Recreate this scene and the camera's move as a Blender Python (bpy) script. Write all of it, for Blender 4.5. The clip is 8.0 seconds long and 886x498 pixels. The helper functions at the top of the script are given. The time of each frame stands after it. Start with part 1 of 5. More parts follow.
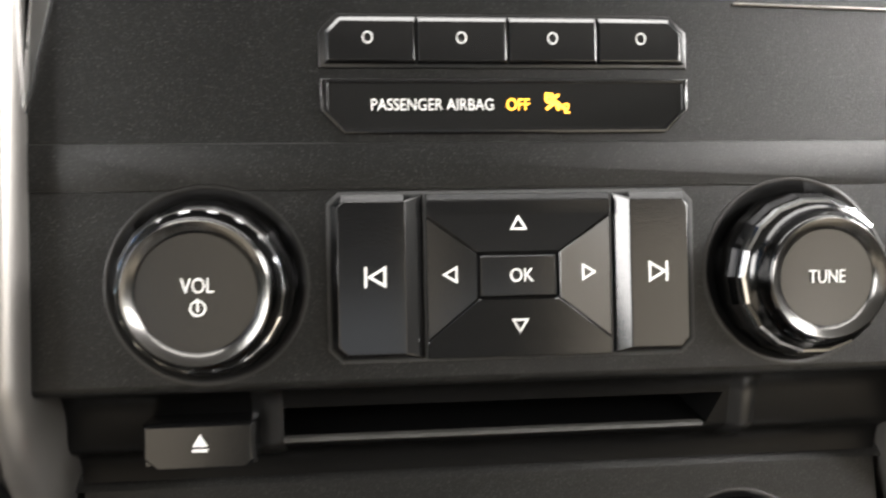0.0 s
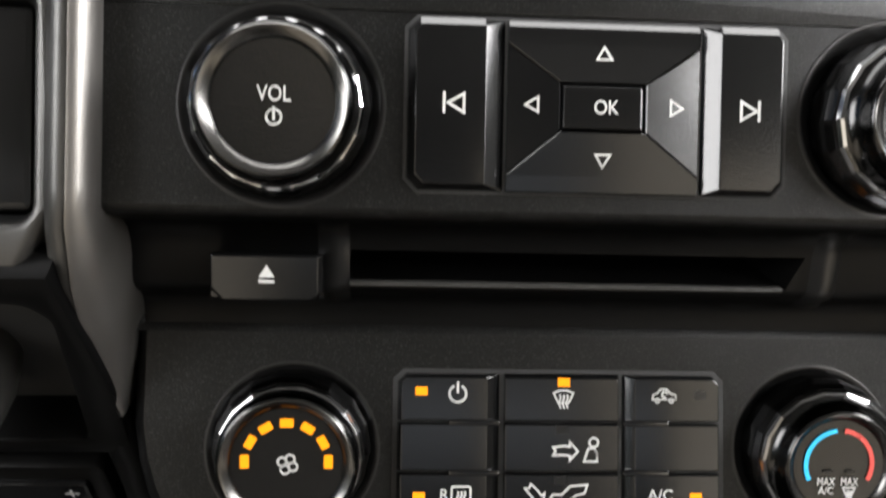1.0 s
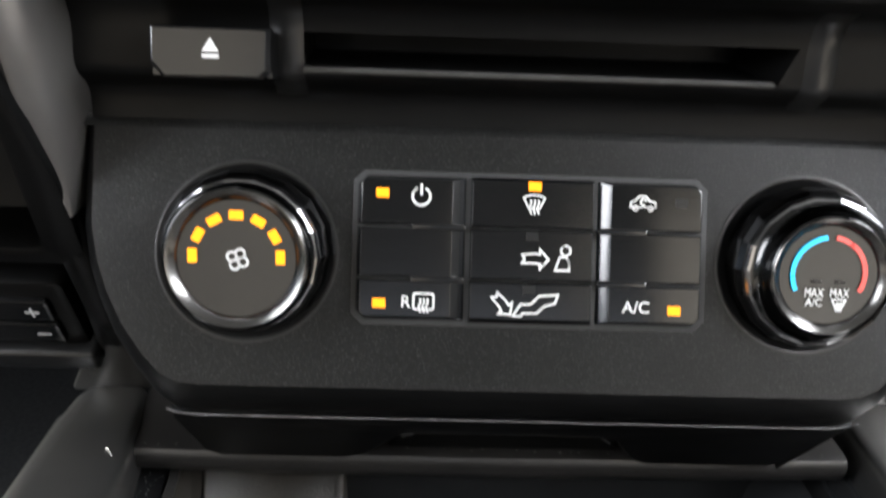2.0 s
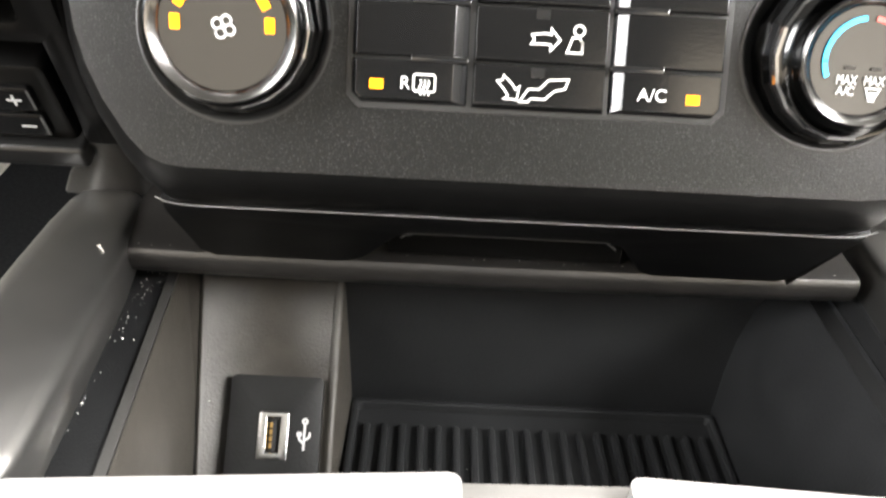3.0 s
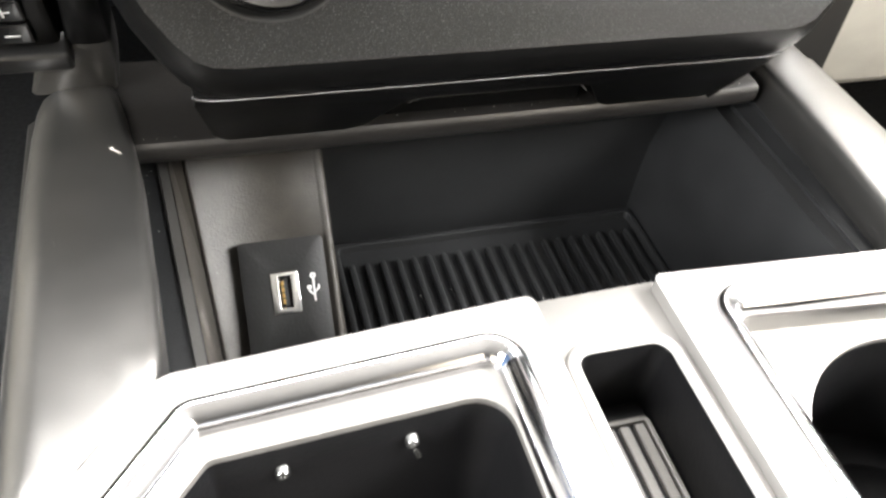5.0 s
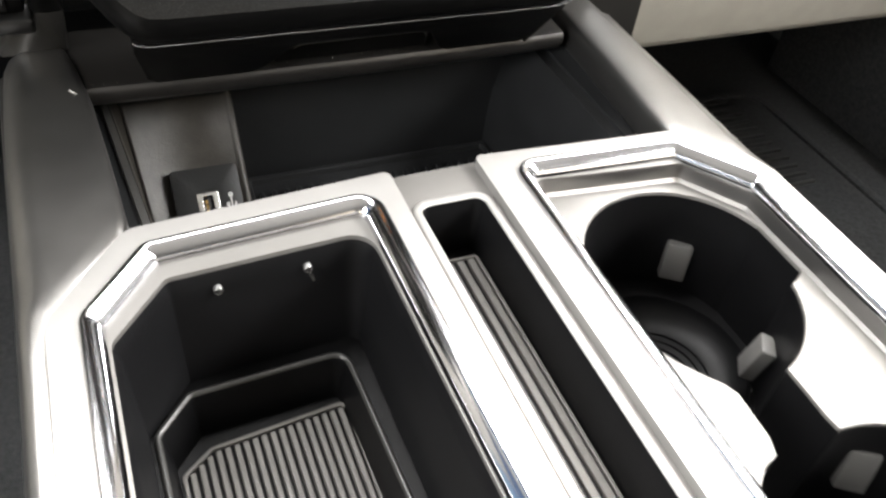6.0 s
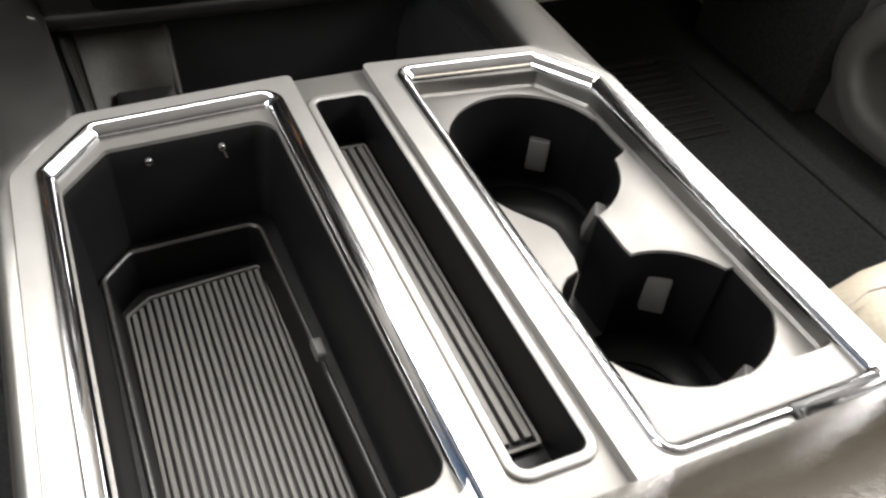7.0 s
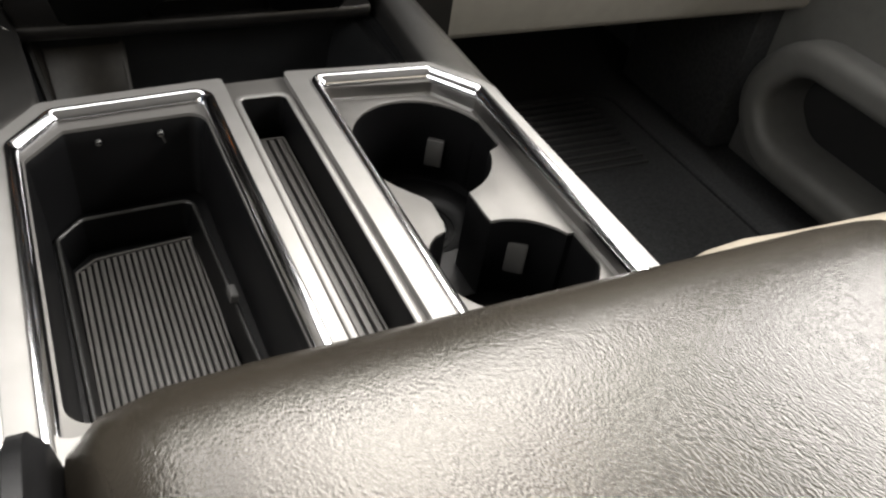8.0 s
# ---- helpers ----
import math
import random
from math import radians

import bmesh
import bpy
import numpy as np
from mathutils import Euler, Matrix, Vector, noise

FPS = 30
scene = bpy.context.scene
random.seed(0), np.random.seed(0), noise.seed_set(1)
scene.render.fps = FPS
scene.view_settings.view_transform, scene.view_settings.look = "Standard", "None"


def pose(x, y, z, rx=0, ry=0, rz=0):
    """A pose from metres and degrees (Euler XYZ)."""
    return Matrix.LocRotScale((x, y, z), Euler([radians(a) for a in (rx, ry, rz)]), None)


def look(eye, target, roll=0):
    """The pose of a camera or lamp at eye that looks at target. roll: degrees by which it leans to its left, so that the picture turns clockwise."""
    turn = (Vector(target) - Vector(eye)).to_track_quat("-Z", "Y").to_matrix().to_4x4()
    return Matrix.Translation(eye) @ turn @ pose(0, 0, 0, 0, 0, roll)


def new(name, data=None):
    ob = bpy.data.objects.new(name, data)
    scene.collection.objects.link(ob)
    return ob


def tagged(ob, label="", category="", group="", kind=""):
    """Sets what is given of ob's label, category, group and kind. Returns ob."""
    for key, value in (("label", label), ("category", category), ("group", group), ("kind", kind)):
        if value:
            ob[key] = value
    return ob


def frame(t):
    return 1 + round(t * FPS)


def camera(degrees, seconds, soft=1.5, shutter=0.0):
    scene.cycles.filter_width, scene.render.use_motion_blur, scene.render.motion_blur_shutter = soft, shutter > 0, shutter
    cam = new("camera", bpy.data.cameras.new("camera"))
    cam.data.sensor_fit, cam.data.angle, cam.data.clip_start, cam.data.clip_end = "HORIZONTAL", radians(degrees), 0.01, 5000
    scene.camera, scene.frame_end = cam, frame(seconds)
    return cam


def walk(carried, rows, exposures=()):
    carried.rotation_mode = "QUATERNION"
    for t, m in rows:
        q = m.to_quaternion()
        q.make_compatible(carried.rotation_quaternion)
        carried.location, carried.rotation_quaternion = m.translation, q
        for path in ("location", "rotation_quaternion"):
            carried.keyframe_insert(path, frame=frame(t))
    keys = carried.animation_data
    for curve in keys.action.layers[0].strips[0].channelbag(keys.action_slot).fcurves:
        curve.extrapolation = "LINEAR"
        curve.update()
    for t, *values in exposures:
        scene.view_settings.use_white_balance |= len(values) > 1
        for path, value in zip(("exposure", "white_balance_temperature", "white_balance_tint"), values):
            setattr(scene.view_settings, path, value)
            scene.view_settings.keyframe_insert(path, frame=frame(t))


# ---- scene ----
cam = camera(56.6, 8.0, soft=2.3, shutter=0.35)
PATH = [
    (0, (-0.04, -0.018, 0.751), (0.16, 1.873, 0.13), 0.8),
    (0.5, (-0.051, -0.027, 0.739), (0.087, 1.869, 0.116), 1.4),
    (1, (-0.05, -0.022, 0.714), (0.067, 1.856, 0.037), 2.3),
    (1.5, (-0.042, -0.027, 0.696), (0.037, 1.834, -0.032), 2.0),
    (2, (-0.031, -0.024, 0.671), (0.023, 1.81, -0.126), 2.3),
    (2.2, (-0.028, -0.024, 0.666), (0.013, 1.774, -0.21), 2.6),
    (3.5, (-0.027, -0.022, 0.638), (0.021, 1.598, -0.534), 3.9),
    (3.7, (-0.03, -0.016, 0.642), (0.044, 1.556, -0.592), 3.9),
    (4, (-0.037, -0.01, 0.659), (0.142, 1.473, -0.671), 5.0),
    (4.2, (-0.043, -0.012, 0.666), (0.197, 1.414, -0.716), 5.4),
    (5.3, (-0.113, -0.058, 0.677), (0.462, 1.264, -0.71), 7.3),
    (5.5, (-0.116, -0.081, 0.683), (0.5, 1.233, -0.693), 7.5),
    (6, (-0.116, -0.137, 0.709), (0.565, 1.158, -0.655), 8.1),
    (6.5, (-0.113, -0.198, 0.721), (0.581, 1.085, -0.647), 7.5),
    (7, (-0.113, -0.242, 0.73), (0.602, 1.025, -0.642), 8.0),
    (7.5, (-0.108, -0.291, 0.745), (0.671, 0.972, -0.595), 10.0),
    (8, (-0.113, -0.341, 0.758), (0.684, 0.979, -0.516), 9.7),
]
# seconds, stops, kelvin, tint
EXPO = [(0.0, 1.05, 6600, 10), (0.5, 0.75, 6520, 10), (1.0, 0.42, 6430, 10), (1.4, 0.8, 6250, 10), (2.1, 1.15, 6050, 10), (3.3, 2.4, 6650, 10), (4.2, 2.45, 6620, 10),
        (5.3, 2.0, 6470, 10), (5.9, 1.4, 6470, 10), (6.5, 0.75, 6500, 10), (7.5, 0.0, 6600, 10), (8.0, -0.3, 6580, 10)]
walk(cam, [(t, look(eye, target, roll)) for t, eye, target, roll in PATH], EXPO)

# ---------------------------------------------------------------- light
world = bpy.data.worlds.new("sky")
scene.world = world
world.use_nodes = True
wn = world.node_tree
sky = wn.nodes.new("ShaderNodeTexSky")
sky.sky_type = "NISHITA"
sky.sun_disc = False
sky.sun_elevation = radians(48)
sky.sun_rotation = radians(60)
wn.nodes["Background"].inputs["Strength"].default_value = 0.06
wn.links.new(sky.outputs["Color"], wn.nodes["Background"].inputs["Color"])


def window_light(name, eye, target, wide, high, watts, colour=(1.0, 0.985, 0.965)):
    lamp = bpy.data.lights.new(name, "AREA")
    lamp.shape, lamp.size, lamp.size_y = "RECTANGLE", wide, high
    lamp.energy, lamp.color = watts, colour
    ob = new(name, lamp)
    ob.matrix_world = look(eye, target)
    return ob


sun_data = bpy.data.lights.new("sun", "SUN")
sun_data.energy, sun_data.angle, sun_data.color = 4.0, radians(25), (1.0, 0.96, 0.9)
sun_ob = new("sun", sun_data)
sun_ob.matrix_world = look((0.7, 1.5, 2.3), (0, 0, 0.5))
window_light("windshield_daylight", (0.09, 0.66, 1.12), (0.09, 0.0, 0.20), 1.36, 0.58, 42.0, (1.0, 0.98, 0.95))
window_light("windshield_top_daylight", (0.02, 0.30, 1.365), (0.02, 0.10, 0.60), 1.20, 0.22, 7.0, (1.0, 0.98, 0.95))
window_light("right_window_daylight", (0.80, -0.16, 1.14), (0.0, -0.16, 0.70), 1.06, 0.24, 25.0)
window_light("left_doorway_daylight", (-0.81, -0.25, 0.99), (0.0, 0.0, 0.72), 0.38, 0.46, 8.5)
window_light("left_rear_window_daylight", (-0.80, -1.10, 1.18), (0.0, 0.0, 0.65), 0.7, 0.36, 2.0)
window_light("right_rear_window_daylight", (0.80, -1.15, 1.12), (0.0, 0.1, 0.65), 0.6, 0.30, 3.0)
window_light("rear_window_daylight", (0.0, -1.70, 1.1), (0.0, 0.0, 0.6), 1.2, 0.20, 0.5)

# ---------------------------------------------------------------- materials


def material(name, colour, rough=0.5, metal=0.0, vary=0.15, vary_scale=60.0, grain=0.0, grain_scale=900.0,
             rough_vary=0.0, coat=0.0, glow=None, specular=0.5, fleck=0.0):
    m = bpy.data.materials.new(name)
    m.use_nodes = True
    t = m.node_tree
    b = t.nodes["Principled BSDF"]
    b.inputs["Roughness"].default_value = rough
    b.inputs["Metallic"].default_value = metal
    b.inputs["Coat Weight"].default_value = coat
    b.inputs["Coat Roughness"].default_value = 0.12
    b.inputs["Specular IOR Level"].default_value = specular
    co = t.nodes.new("ShaderNodeTexCoord")
    n1 = t.nodes.new("ShaderNodeTexNoise")
    n1.inputs["Scale"].default_value, n1.inputs["Detail"].default_value = vary_scale, 6.0
    t.links.new(co.outputs["Object"], n1.inputs["Vector"])
    ramp = t.nodes.new("ShaderNodeMapRange")
    ramp.inputs["From Min"].default_value, ramp.inputs["From Max"].default_value = 0.3, 0.7
    ramp.inputs["To Min"].default_value, ramp.inputs["To Max"].default_value = 1 - vary, 1 + vary
    t.links.new(n1.outputs["Fac"], ramp.inputs["Value"])
    mul = t.nodes.new("ShaderNodeVectorMath")
    mul.operation = "SCALE"
    mul.inputs[0].default_value = colour[:3]
    t.links.new(ramp.outputs["Result"], mul.inputs["Scale"])
    t.links.new(mul.outputs["Vector"], b.inputs["Base Color"])
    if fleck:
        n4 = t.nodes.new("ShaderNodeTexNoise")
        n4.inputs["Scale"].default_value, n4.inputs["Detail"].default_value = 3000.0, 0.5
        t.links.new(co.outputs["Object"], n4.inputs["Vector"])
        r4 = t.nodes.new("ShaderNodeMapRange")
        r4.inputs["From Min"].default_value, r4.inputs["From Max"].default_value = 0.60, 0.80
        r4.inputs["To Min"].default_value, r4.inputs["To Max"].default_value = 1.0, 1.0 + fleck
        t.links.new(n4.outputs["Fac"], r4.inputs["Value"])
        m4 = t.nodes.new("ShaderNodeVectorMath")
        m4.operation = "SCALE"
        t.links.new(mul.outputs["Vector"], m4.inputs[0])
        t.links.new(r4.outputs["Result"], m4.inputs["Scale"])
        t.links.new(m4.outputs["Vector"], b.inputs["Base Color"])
    if rough_vary:
        n3 = t.nodes.new("ShaderNodeTexNoise")
        n3.inputs["Scale"].default_value, n3.inputs["Detail"].default_value = vary_scale * 2.3, 8.0
        t.links.new(co.outputs["Object"], n3.inputs["Vector"])
        r3 = t.nodes.new("ShaderNodeMapRange")
        r3.inputs["To Min"].default_value, r3.inputs["To Max"].default_value = rough - rough_vary, rough + rough_vary
        t.links.new(n3.outputs["Fac"], r3.inputs["Value"])
        t.links.new(r3.outputs["Result"], b.inputs["Roughness"])
    if grain:
        n2 = t.nodes.new("ShaderNodeTexNoise")
        n2.inputs["Scale"].default_value, n2.inputs["Detail"].default_value = grain_scale, 3.0
        t.links.new(co.outputs["Object"], n2.inputs["Vector"])
        bump = t.nodes.new("ShaderNodeBump")
        bump.inputs["Strength"].default_value, bump.inputs["Distance"].default_value = grain, 0.0004
        t.links.new(n2.outputs["Fac"], bump.inputs["Height"])
        t.links.new(bump.outputs["Normal"], b.inputs["Normal"])
    if glow:
        b.inputs["Emission Color"].default_value = (*glow[:3], 1)
        b.inputs["Emission Strength"].default_value = glow[3]
    return m


def leather(name, colour, scale, depth=0.0006, rough=0.42, specular=0.5):
    m = material(name, colour, rough, vary=0.08, vary_scale=30.0, specular=specular)
    t = m.node_tree
    b = t.nodes["Principled BSDF"]
    co = t.nodes["Texture Coordinate"]
    warp = t.nodes.new("ShaderNodeTexNoise")
    warp.inputs["Scale"].default_value = scale * 0.6
    t.links.new(co.outputs["Object"], warp.inputs["Vector"])
    mix = t.nodes.new("ShaderNodeVectorMath")
    mix.operation = "MULTIPLY_ADD"
    mix.inputs[1].default_value = (0.00014, 0.00014, 0.00014)
    t.links.new(warp.outputs["Color"], mix.inputs[0])
    t.links.new(co.outputs["Object"], mix.inputs[2])
    vo = t.nodes.new("ShaderNodeTexVoronoi")
    vo.feature = "SMOOTH_F1"
    vo.inputs["Scale"].default_value = scale
    vo.inputs["Smoothness"].default_value = 0.4
    t.links.new(mix.outputs["Vector"], vo.inputs["Vector"])
    bump = t.nodes.new("ShaderNodeBump")
    bump.invert = True
    bump.inputs["Strength"].default_value, bump.inputs["Distance"].default_value = 0.55, depth
    t.links.new(vo.outputs["Distance"], bump.inputs["Height"])
    t.links.new(bump.outputs["Normal"], b.inputs["Normal"])
    return m


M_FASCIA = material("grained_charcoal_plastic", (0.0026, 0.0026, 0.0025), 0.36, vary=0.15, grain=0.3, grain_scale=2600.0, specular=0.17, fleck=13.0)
M_SMOOTH = material("smooth_black_plastic", (0.006, 0.006, 0.006), 0.28, specular=0.3, grain=0.06, grain_scale=1500.0)
M_KEY = material("black_key_plastic", (0.003, 0.003, 0.0031), 0.16, specular=0.45, vary=0.1, grain=0.05, grain_scale=1500.0)
M_VALLEY = material("dull_black_plastic", (0.0018, 0.0018, 0.0018), 0.40, specular=0.10, grain=0.1, grain_scale=1500.0)
M_BOWL = material("smooth_charcoal_plastic", (0.0035, 0.0034, 0.0033), 0.36, specular=0.34, grain=0.05, grain_scale=1500.0)
M_GLOSS = material("gloss_black_lens", (0.004, 0.004, 0.004), 0.08, coat=0.5)
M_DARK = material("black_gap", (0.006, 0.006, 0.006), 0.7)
M_STRIP = material("satin_chrome", (0.60, 0.60, 0.615), 0.12, 1.0, vary=0.03, rough_vary=0.03)
M_CHROME = material("chrome", (0.50, 0.505, 0.515), 0.08, 1.0, vary=0.02, rough_vary=0.03)
M_DARKCHROME = material("dark_chrome", (0.085, 0.085, 0.087), 0.13, 1.0, vary=0.03)
M_RIM = material("dark_chrome_rim", (0.22, 0.22, 0.225), 0.14, 1.0, vary=0.03, rough_vary=0.03)
M_COLLAR = material("black_chrome_collar", (0.030, 0.030, 0.030), 0.16, 1.0, vary=0.04)
M_SATIN = material("satin_silver_ring", (0.085, 0.083, 0.080), 0.24, 1.0, vary=0.05)
M_SILVER = material("satin_silver_paint", (0.25, 0.243, 0.233), 0.52, 0.6, vary=0.06, vary_scale=40.0, grain=0.16, grain_scale=2200.0, rough_vary=0.05)
M_PLATE = material("champagne_grey_paint", (0.125, 0.120, 0.113), 0.48, 0.45, vary=0.06, vary_scale=40.0, grain=0.25, grain_scale=2200.0, rough_vary=0.05)
M_RAIL = material("satin_grey_paint", (0.225, 0.219, 0.21), 0.31, 0.95, vary=0.06, vary_scale=40.0, grain=0.16, grain_scale=2200.0, rough_vary=0.05)
M_TRIM = material("silver_trim_paint", (0.165, 0.157, 0.148), 0.40, 0.85, vary=0.05, grain=0.05)
M_VENT = material("dark_satin_surround", (0.035, 0.034, 0.032), 0.36, 0.5, vary=0.08, grain=0.15)
M_LINER = material("black_bin_plastic", (0.0032, 0.0032, 0.0035), 0.42, vary=0.15, grain=0.3, grain_scale=1500.0, specular=0.22)
M_RUBBER = material("ribbed_rubber", (0.115, 0.108, 0.100), 0.5, vary=0.12, grain=0.2, grain_scale=1800.0)
M_WARMGREY = material("warm_grey_plastic", (0.027, 0.0243, 0.0205), 0.44, specular=0.3, vary=0.18, vary_scale=140.0, grain=0.5, grain_scale=1300.0)
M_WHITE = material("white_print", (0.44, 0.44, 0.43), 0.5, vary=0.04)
# grey print on keys; also the painted glint along the cover's seam
M_GREYPRINT_GLINT = material("grey_print_and_glint", (0.35, 0.35, 0.35), 0.5, vary=0.04)
M_AMBER = material("amber_lamp", (0.9, 0.45, 0.05), 0.4, vary=0.02, glow=(1.0, 0.38, 0.015, 1.2))
M_AMBERLED = material("amber_led", (0.35, 0.09, 0.003), 0.4, vary=0.02, specular=0.1, glow=(1.0, 0.33, 0.006, 1.0))
M_BLUE = material("blue_print", (0.02, 0.42, 0.75), 0.4, vary=0.02)
M_RED = material("red_print", (0.55, 0.06, 0.05), 0.4, vary=0.02)
M_STEEL = material("bright_steel", (0.62, 0.62, 0.60), 0.25, 1.0, vary=0.1)
M_GOLD = material("gold_contacts", (0.75, 0.50, 0.18), 0.3, 1.0)
# dark leather; the beige of its sheen is put into the specular tint
M_LEATHER = leather("dark_grained_leather", (0.018, 0.0151, 0.0112), 1150.0, 0.00021, 0.265, 0.46)
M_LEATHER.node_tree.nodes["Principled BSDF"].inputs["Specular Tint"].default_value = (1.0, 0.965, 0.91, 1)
M_SEAT = leather("beige_seat_leather", (0.34, 0.30, 0.24), 260.0)
M_BEIGE = material("beige_moulded_plastic", (0.27, 0.257, 0.228), 0.45, vary=0.06, grain=0.3, grain_scale=900.0)
M_DOOR = material("taupe_door_plastic", (0.085, 0.084, 0.079), 0.55, vary=0.08, grain=0.3, grain_scale=900.0)
M_CARPET = material("black_carpet", (0.018, 0.0187, 0.0195), 0.95, vary=0.5, vary_scale=220.0, grain=1.0, grain_scale=700.0)
# unseen headliner, coloured darker than cloth to dim what keys and fascia reflect
M_HEAD = material("headliner_cloth", (0.15, 0.147, 0.14), 0.9, vary=0.05)
M_LEDGE = material("dark_brown_plastic", (0.009, 0.0084, 0.0078), 0.30, vary=0.15, grain=0.3, grain_scale=1300.0, specular=0.45)
M_TUBRIM = material("worn_black_rim", (0.022, 0.0215, 0.020), 0.35, vary=0.2, vary_scale=200.0)
M_SCREW = material("dull_steel", (0.14, 0.14, 0.135), 0.35, 1.0, vary=0.1)
M_TAB = material("grip_rubber", (0.075, 0.073, 0.070), 0.5, vary=0.1)
M_RUNEDGE = material("dark_grey_edge", (0.035, 0.034, 0.032), 0.45, vary=0.15, grain=0.3)
M_SOCKET = material("dark_socket_plate", (0.010, 0.010, 0.010), 0.45, vary=0.1, grain=0.3, specular=0.22)
M_BINWALL = material("front_bin_plastic", (0.0078, 0.0081, 0.0085), 0.42, vary=0.2, grain=0.4, grain_scale=1400.0, specular=0.36)
M_SPECK = material("pale_lint", (0.55, 0.54, 0.50), 0.8)

# ---------------------------------------------------------------- building helpers
IDENT = Matrix.Identity(4)


def tilted(origin, slope):
    """x across, y up the face, z out of the face towards the cabin."""
    n = math.hypot(slope, 1.0)
    a, b = slope / n, 1.0 / n
    m = Matrix(((1, 0, 0), (0, a, -b), (0, b, a))).to_4x4()
    m.translation = origin
    return m


M_UP = tilted((0, 0.180, 0.6801), 0.34)
M_LO = tilted((0, 0.181, 0.580), 0.43)


def thing(name, base, label, category, group="", kind=""):
    ob = new(name)
    ob.empty_display_size = 0.02
    ob.location = base
    return tagged(ob, label, category, group, kind)


def part(name, bm, mat, parent=None, label="", sharp=35.0):
    bmesh.ops.recalc_face_normals(bm, faces=bm.faces)
    for f in bm.faces:
        f.smooth = True
    me = bpy.data.meshes.new(name)
    bm.to_mesh(me)
    bm.free()
    me.set_sharp_from_angle(angle=radians(sharp))
    me.materials.append(mat)
    ob = new(name, me)
    if parent is not None:
        ob.parent = parent
        ob.matrix_parent_inverse = Matrix.Translation(-Vector(parent.location))
    return tagged(ob, label)


def rpoly(pts, r=0.0, n=5):
    """A closed outline with rounded corners; r: one radius or one a corner."""
    out = []
    k = len(pts)
    rs = r if isinstance(r, (list, tuple)) else [r] * k
    for i in range(k):
        p, a, b = (Vector(pts[j % k][:2]) for j in (i, i - 1, i + 1))
        if rs[i] <= 0:
            out.append((p.x, p.y))
            continue
        da, db = (a - p).normalized(), (b - p).normalized()
        half = math.acos(max(-1, min(1, da.dot(db)))) / 2
        d = min(rs[i] / math.tan(half), 0.49 * (a - p).length, 0.49 * (b - p).length)
        rad = d * math.tan(half)
        c = p + (da + db).normalized() * (rad / math.sin(half))
        s, e = p + da * d - c, p + db * d - c
        a0 = math.atan2(s.y, s.x)
        da_ = (math.atan2(e.y, e.x) - a0 + math.pi) % (2 * math.pi) - math.pi
        for q in range(n + 1):
            an = a0 + da_ * q / n
            out.append((c.x + rad * math.cos(an), c.y + rad * math.sin(an)))
    return out


def offset(pts, d, closed=True):
    """The outline moved to its left by d (inwards for a counter-clockwise one)."""
    k = len(pts)
    out = []
    for i in range(k):
        p = Vector(pts[i])
        a = Vector(pts[i - 1]) if (closed or i > 0) else None
        b = Vector(pts[(i + 1) % k]) if (closed or i < k - 1) else None
        na = nb = None
        if a is not None and (p - a).length > 1e-9:
            t = (p - a).normalized()
            na = Vector((-t.y, t.x))
        if b is not None and (b - p).length > 1e-9:
            t = (b - p).normalized()
            nb = Vector((-t.y, t.x))
        na, nb = na or nb, nb or na
        m = na + nb
        m = m / max(0.3, m.dot(na))
        out.append((p.x + m.x * d, p.y + m.y * d))
    return out


def add_plate(bm, outer, w0, w1, M=IDENT, holes=(), bev=0.0, seg=2):
    top, bottom, rim = [], [], []
    edges = []
    for lp in (outer, *holes):
        vs = [bm.verts.new((x, y, w1)) for x, y in lp]
        es = [bm.edges.new((vs[i], vs[(i + 1) % len(vs)])) for i in range(len(vs))]
        top.append(vs)
        edges += es
    if holes:
        res = bmesh.ops.triangle_fill(bm, edges=edges, use_beauty=True, use_dissolve=False, normal=(0, 0, 1))
        faces = [g for g in res["geom"] if isinstance(g, bmesh.types.BMFace)]
    else:
        faces = [bm.faces.new(top[0])]
    low = {}
    for vs in top:
        for v in vs:
            low[v] = bm.verts.new((v.co.x, v.co.y, w0))
    for f in faces:
        bm.faces.new([low[v] for v in reversed(f.verts)])
    for vs in top:
        for i in range(len(vs)):
            a, b = vs[i], vs[(i + 1) % len(vs)]
            bm.faces.new((a, b, low[b], low[a]))
    verts = [v for vs in top for v in vs] + list(low.values())
    if bev:
        bmesh.ops.recalc_face_normals(bm, faces=bm.faces)
        res = bmesh.ops.bevel(bm, geom=edges, offset=bev, segments=seg, profile=0.5, affect="EDGES", clamp_overlap=True)
        verts = list({v for v in verts if v.is_valid} | set(res["verts"]))
    for v in verts:
        v.co = M @ v.co
    return bm


def plate(outer, w0, w1, M=IDENT, holes=(), bev=0.0, seg=2):
    return add_plate(bmesh.new(), outer, w0, w1, M, holes, bev, seg)


def add_loft(bm, loops, M=IDENT, closed=True, cap0=False, cap1=False):
    """Quads between loops of 3D points with one count."""
    rows = [[bm.verts.new(M @ Vector(p)) for p in lp] for lp in loops]
    for a, b in zip(rows, rows[1:]):
        k = len(a)
        for i in range(k if closed else k - 1):
            j = (i + 1) % k
            bm.faces.new((a[i], a[j], b[j], b[i]))
    if cap0:
        bm.faces.new(rows[0])
    if cap1:
        bm.faces.new(list(reversed(rows[-1])))
    return bm


def loft(loops, M=IDENT, closed=True, cap0=False, cap1=False):
    return add_loft(bmesh.new(), loops, M, closed, cap0, cap1)


def at_height(pts, z):
    return [(x, y, z) for x, y in pts]


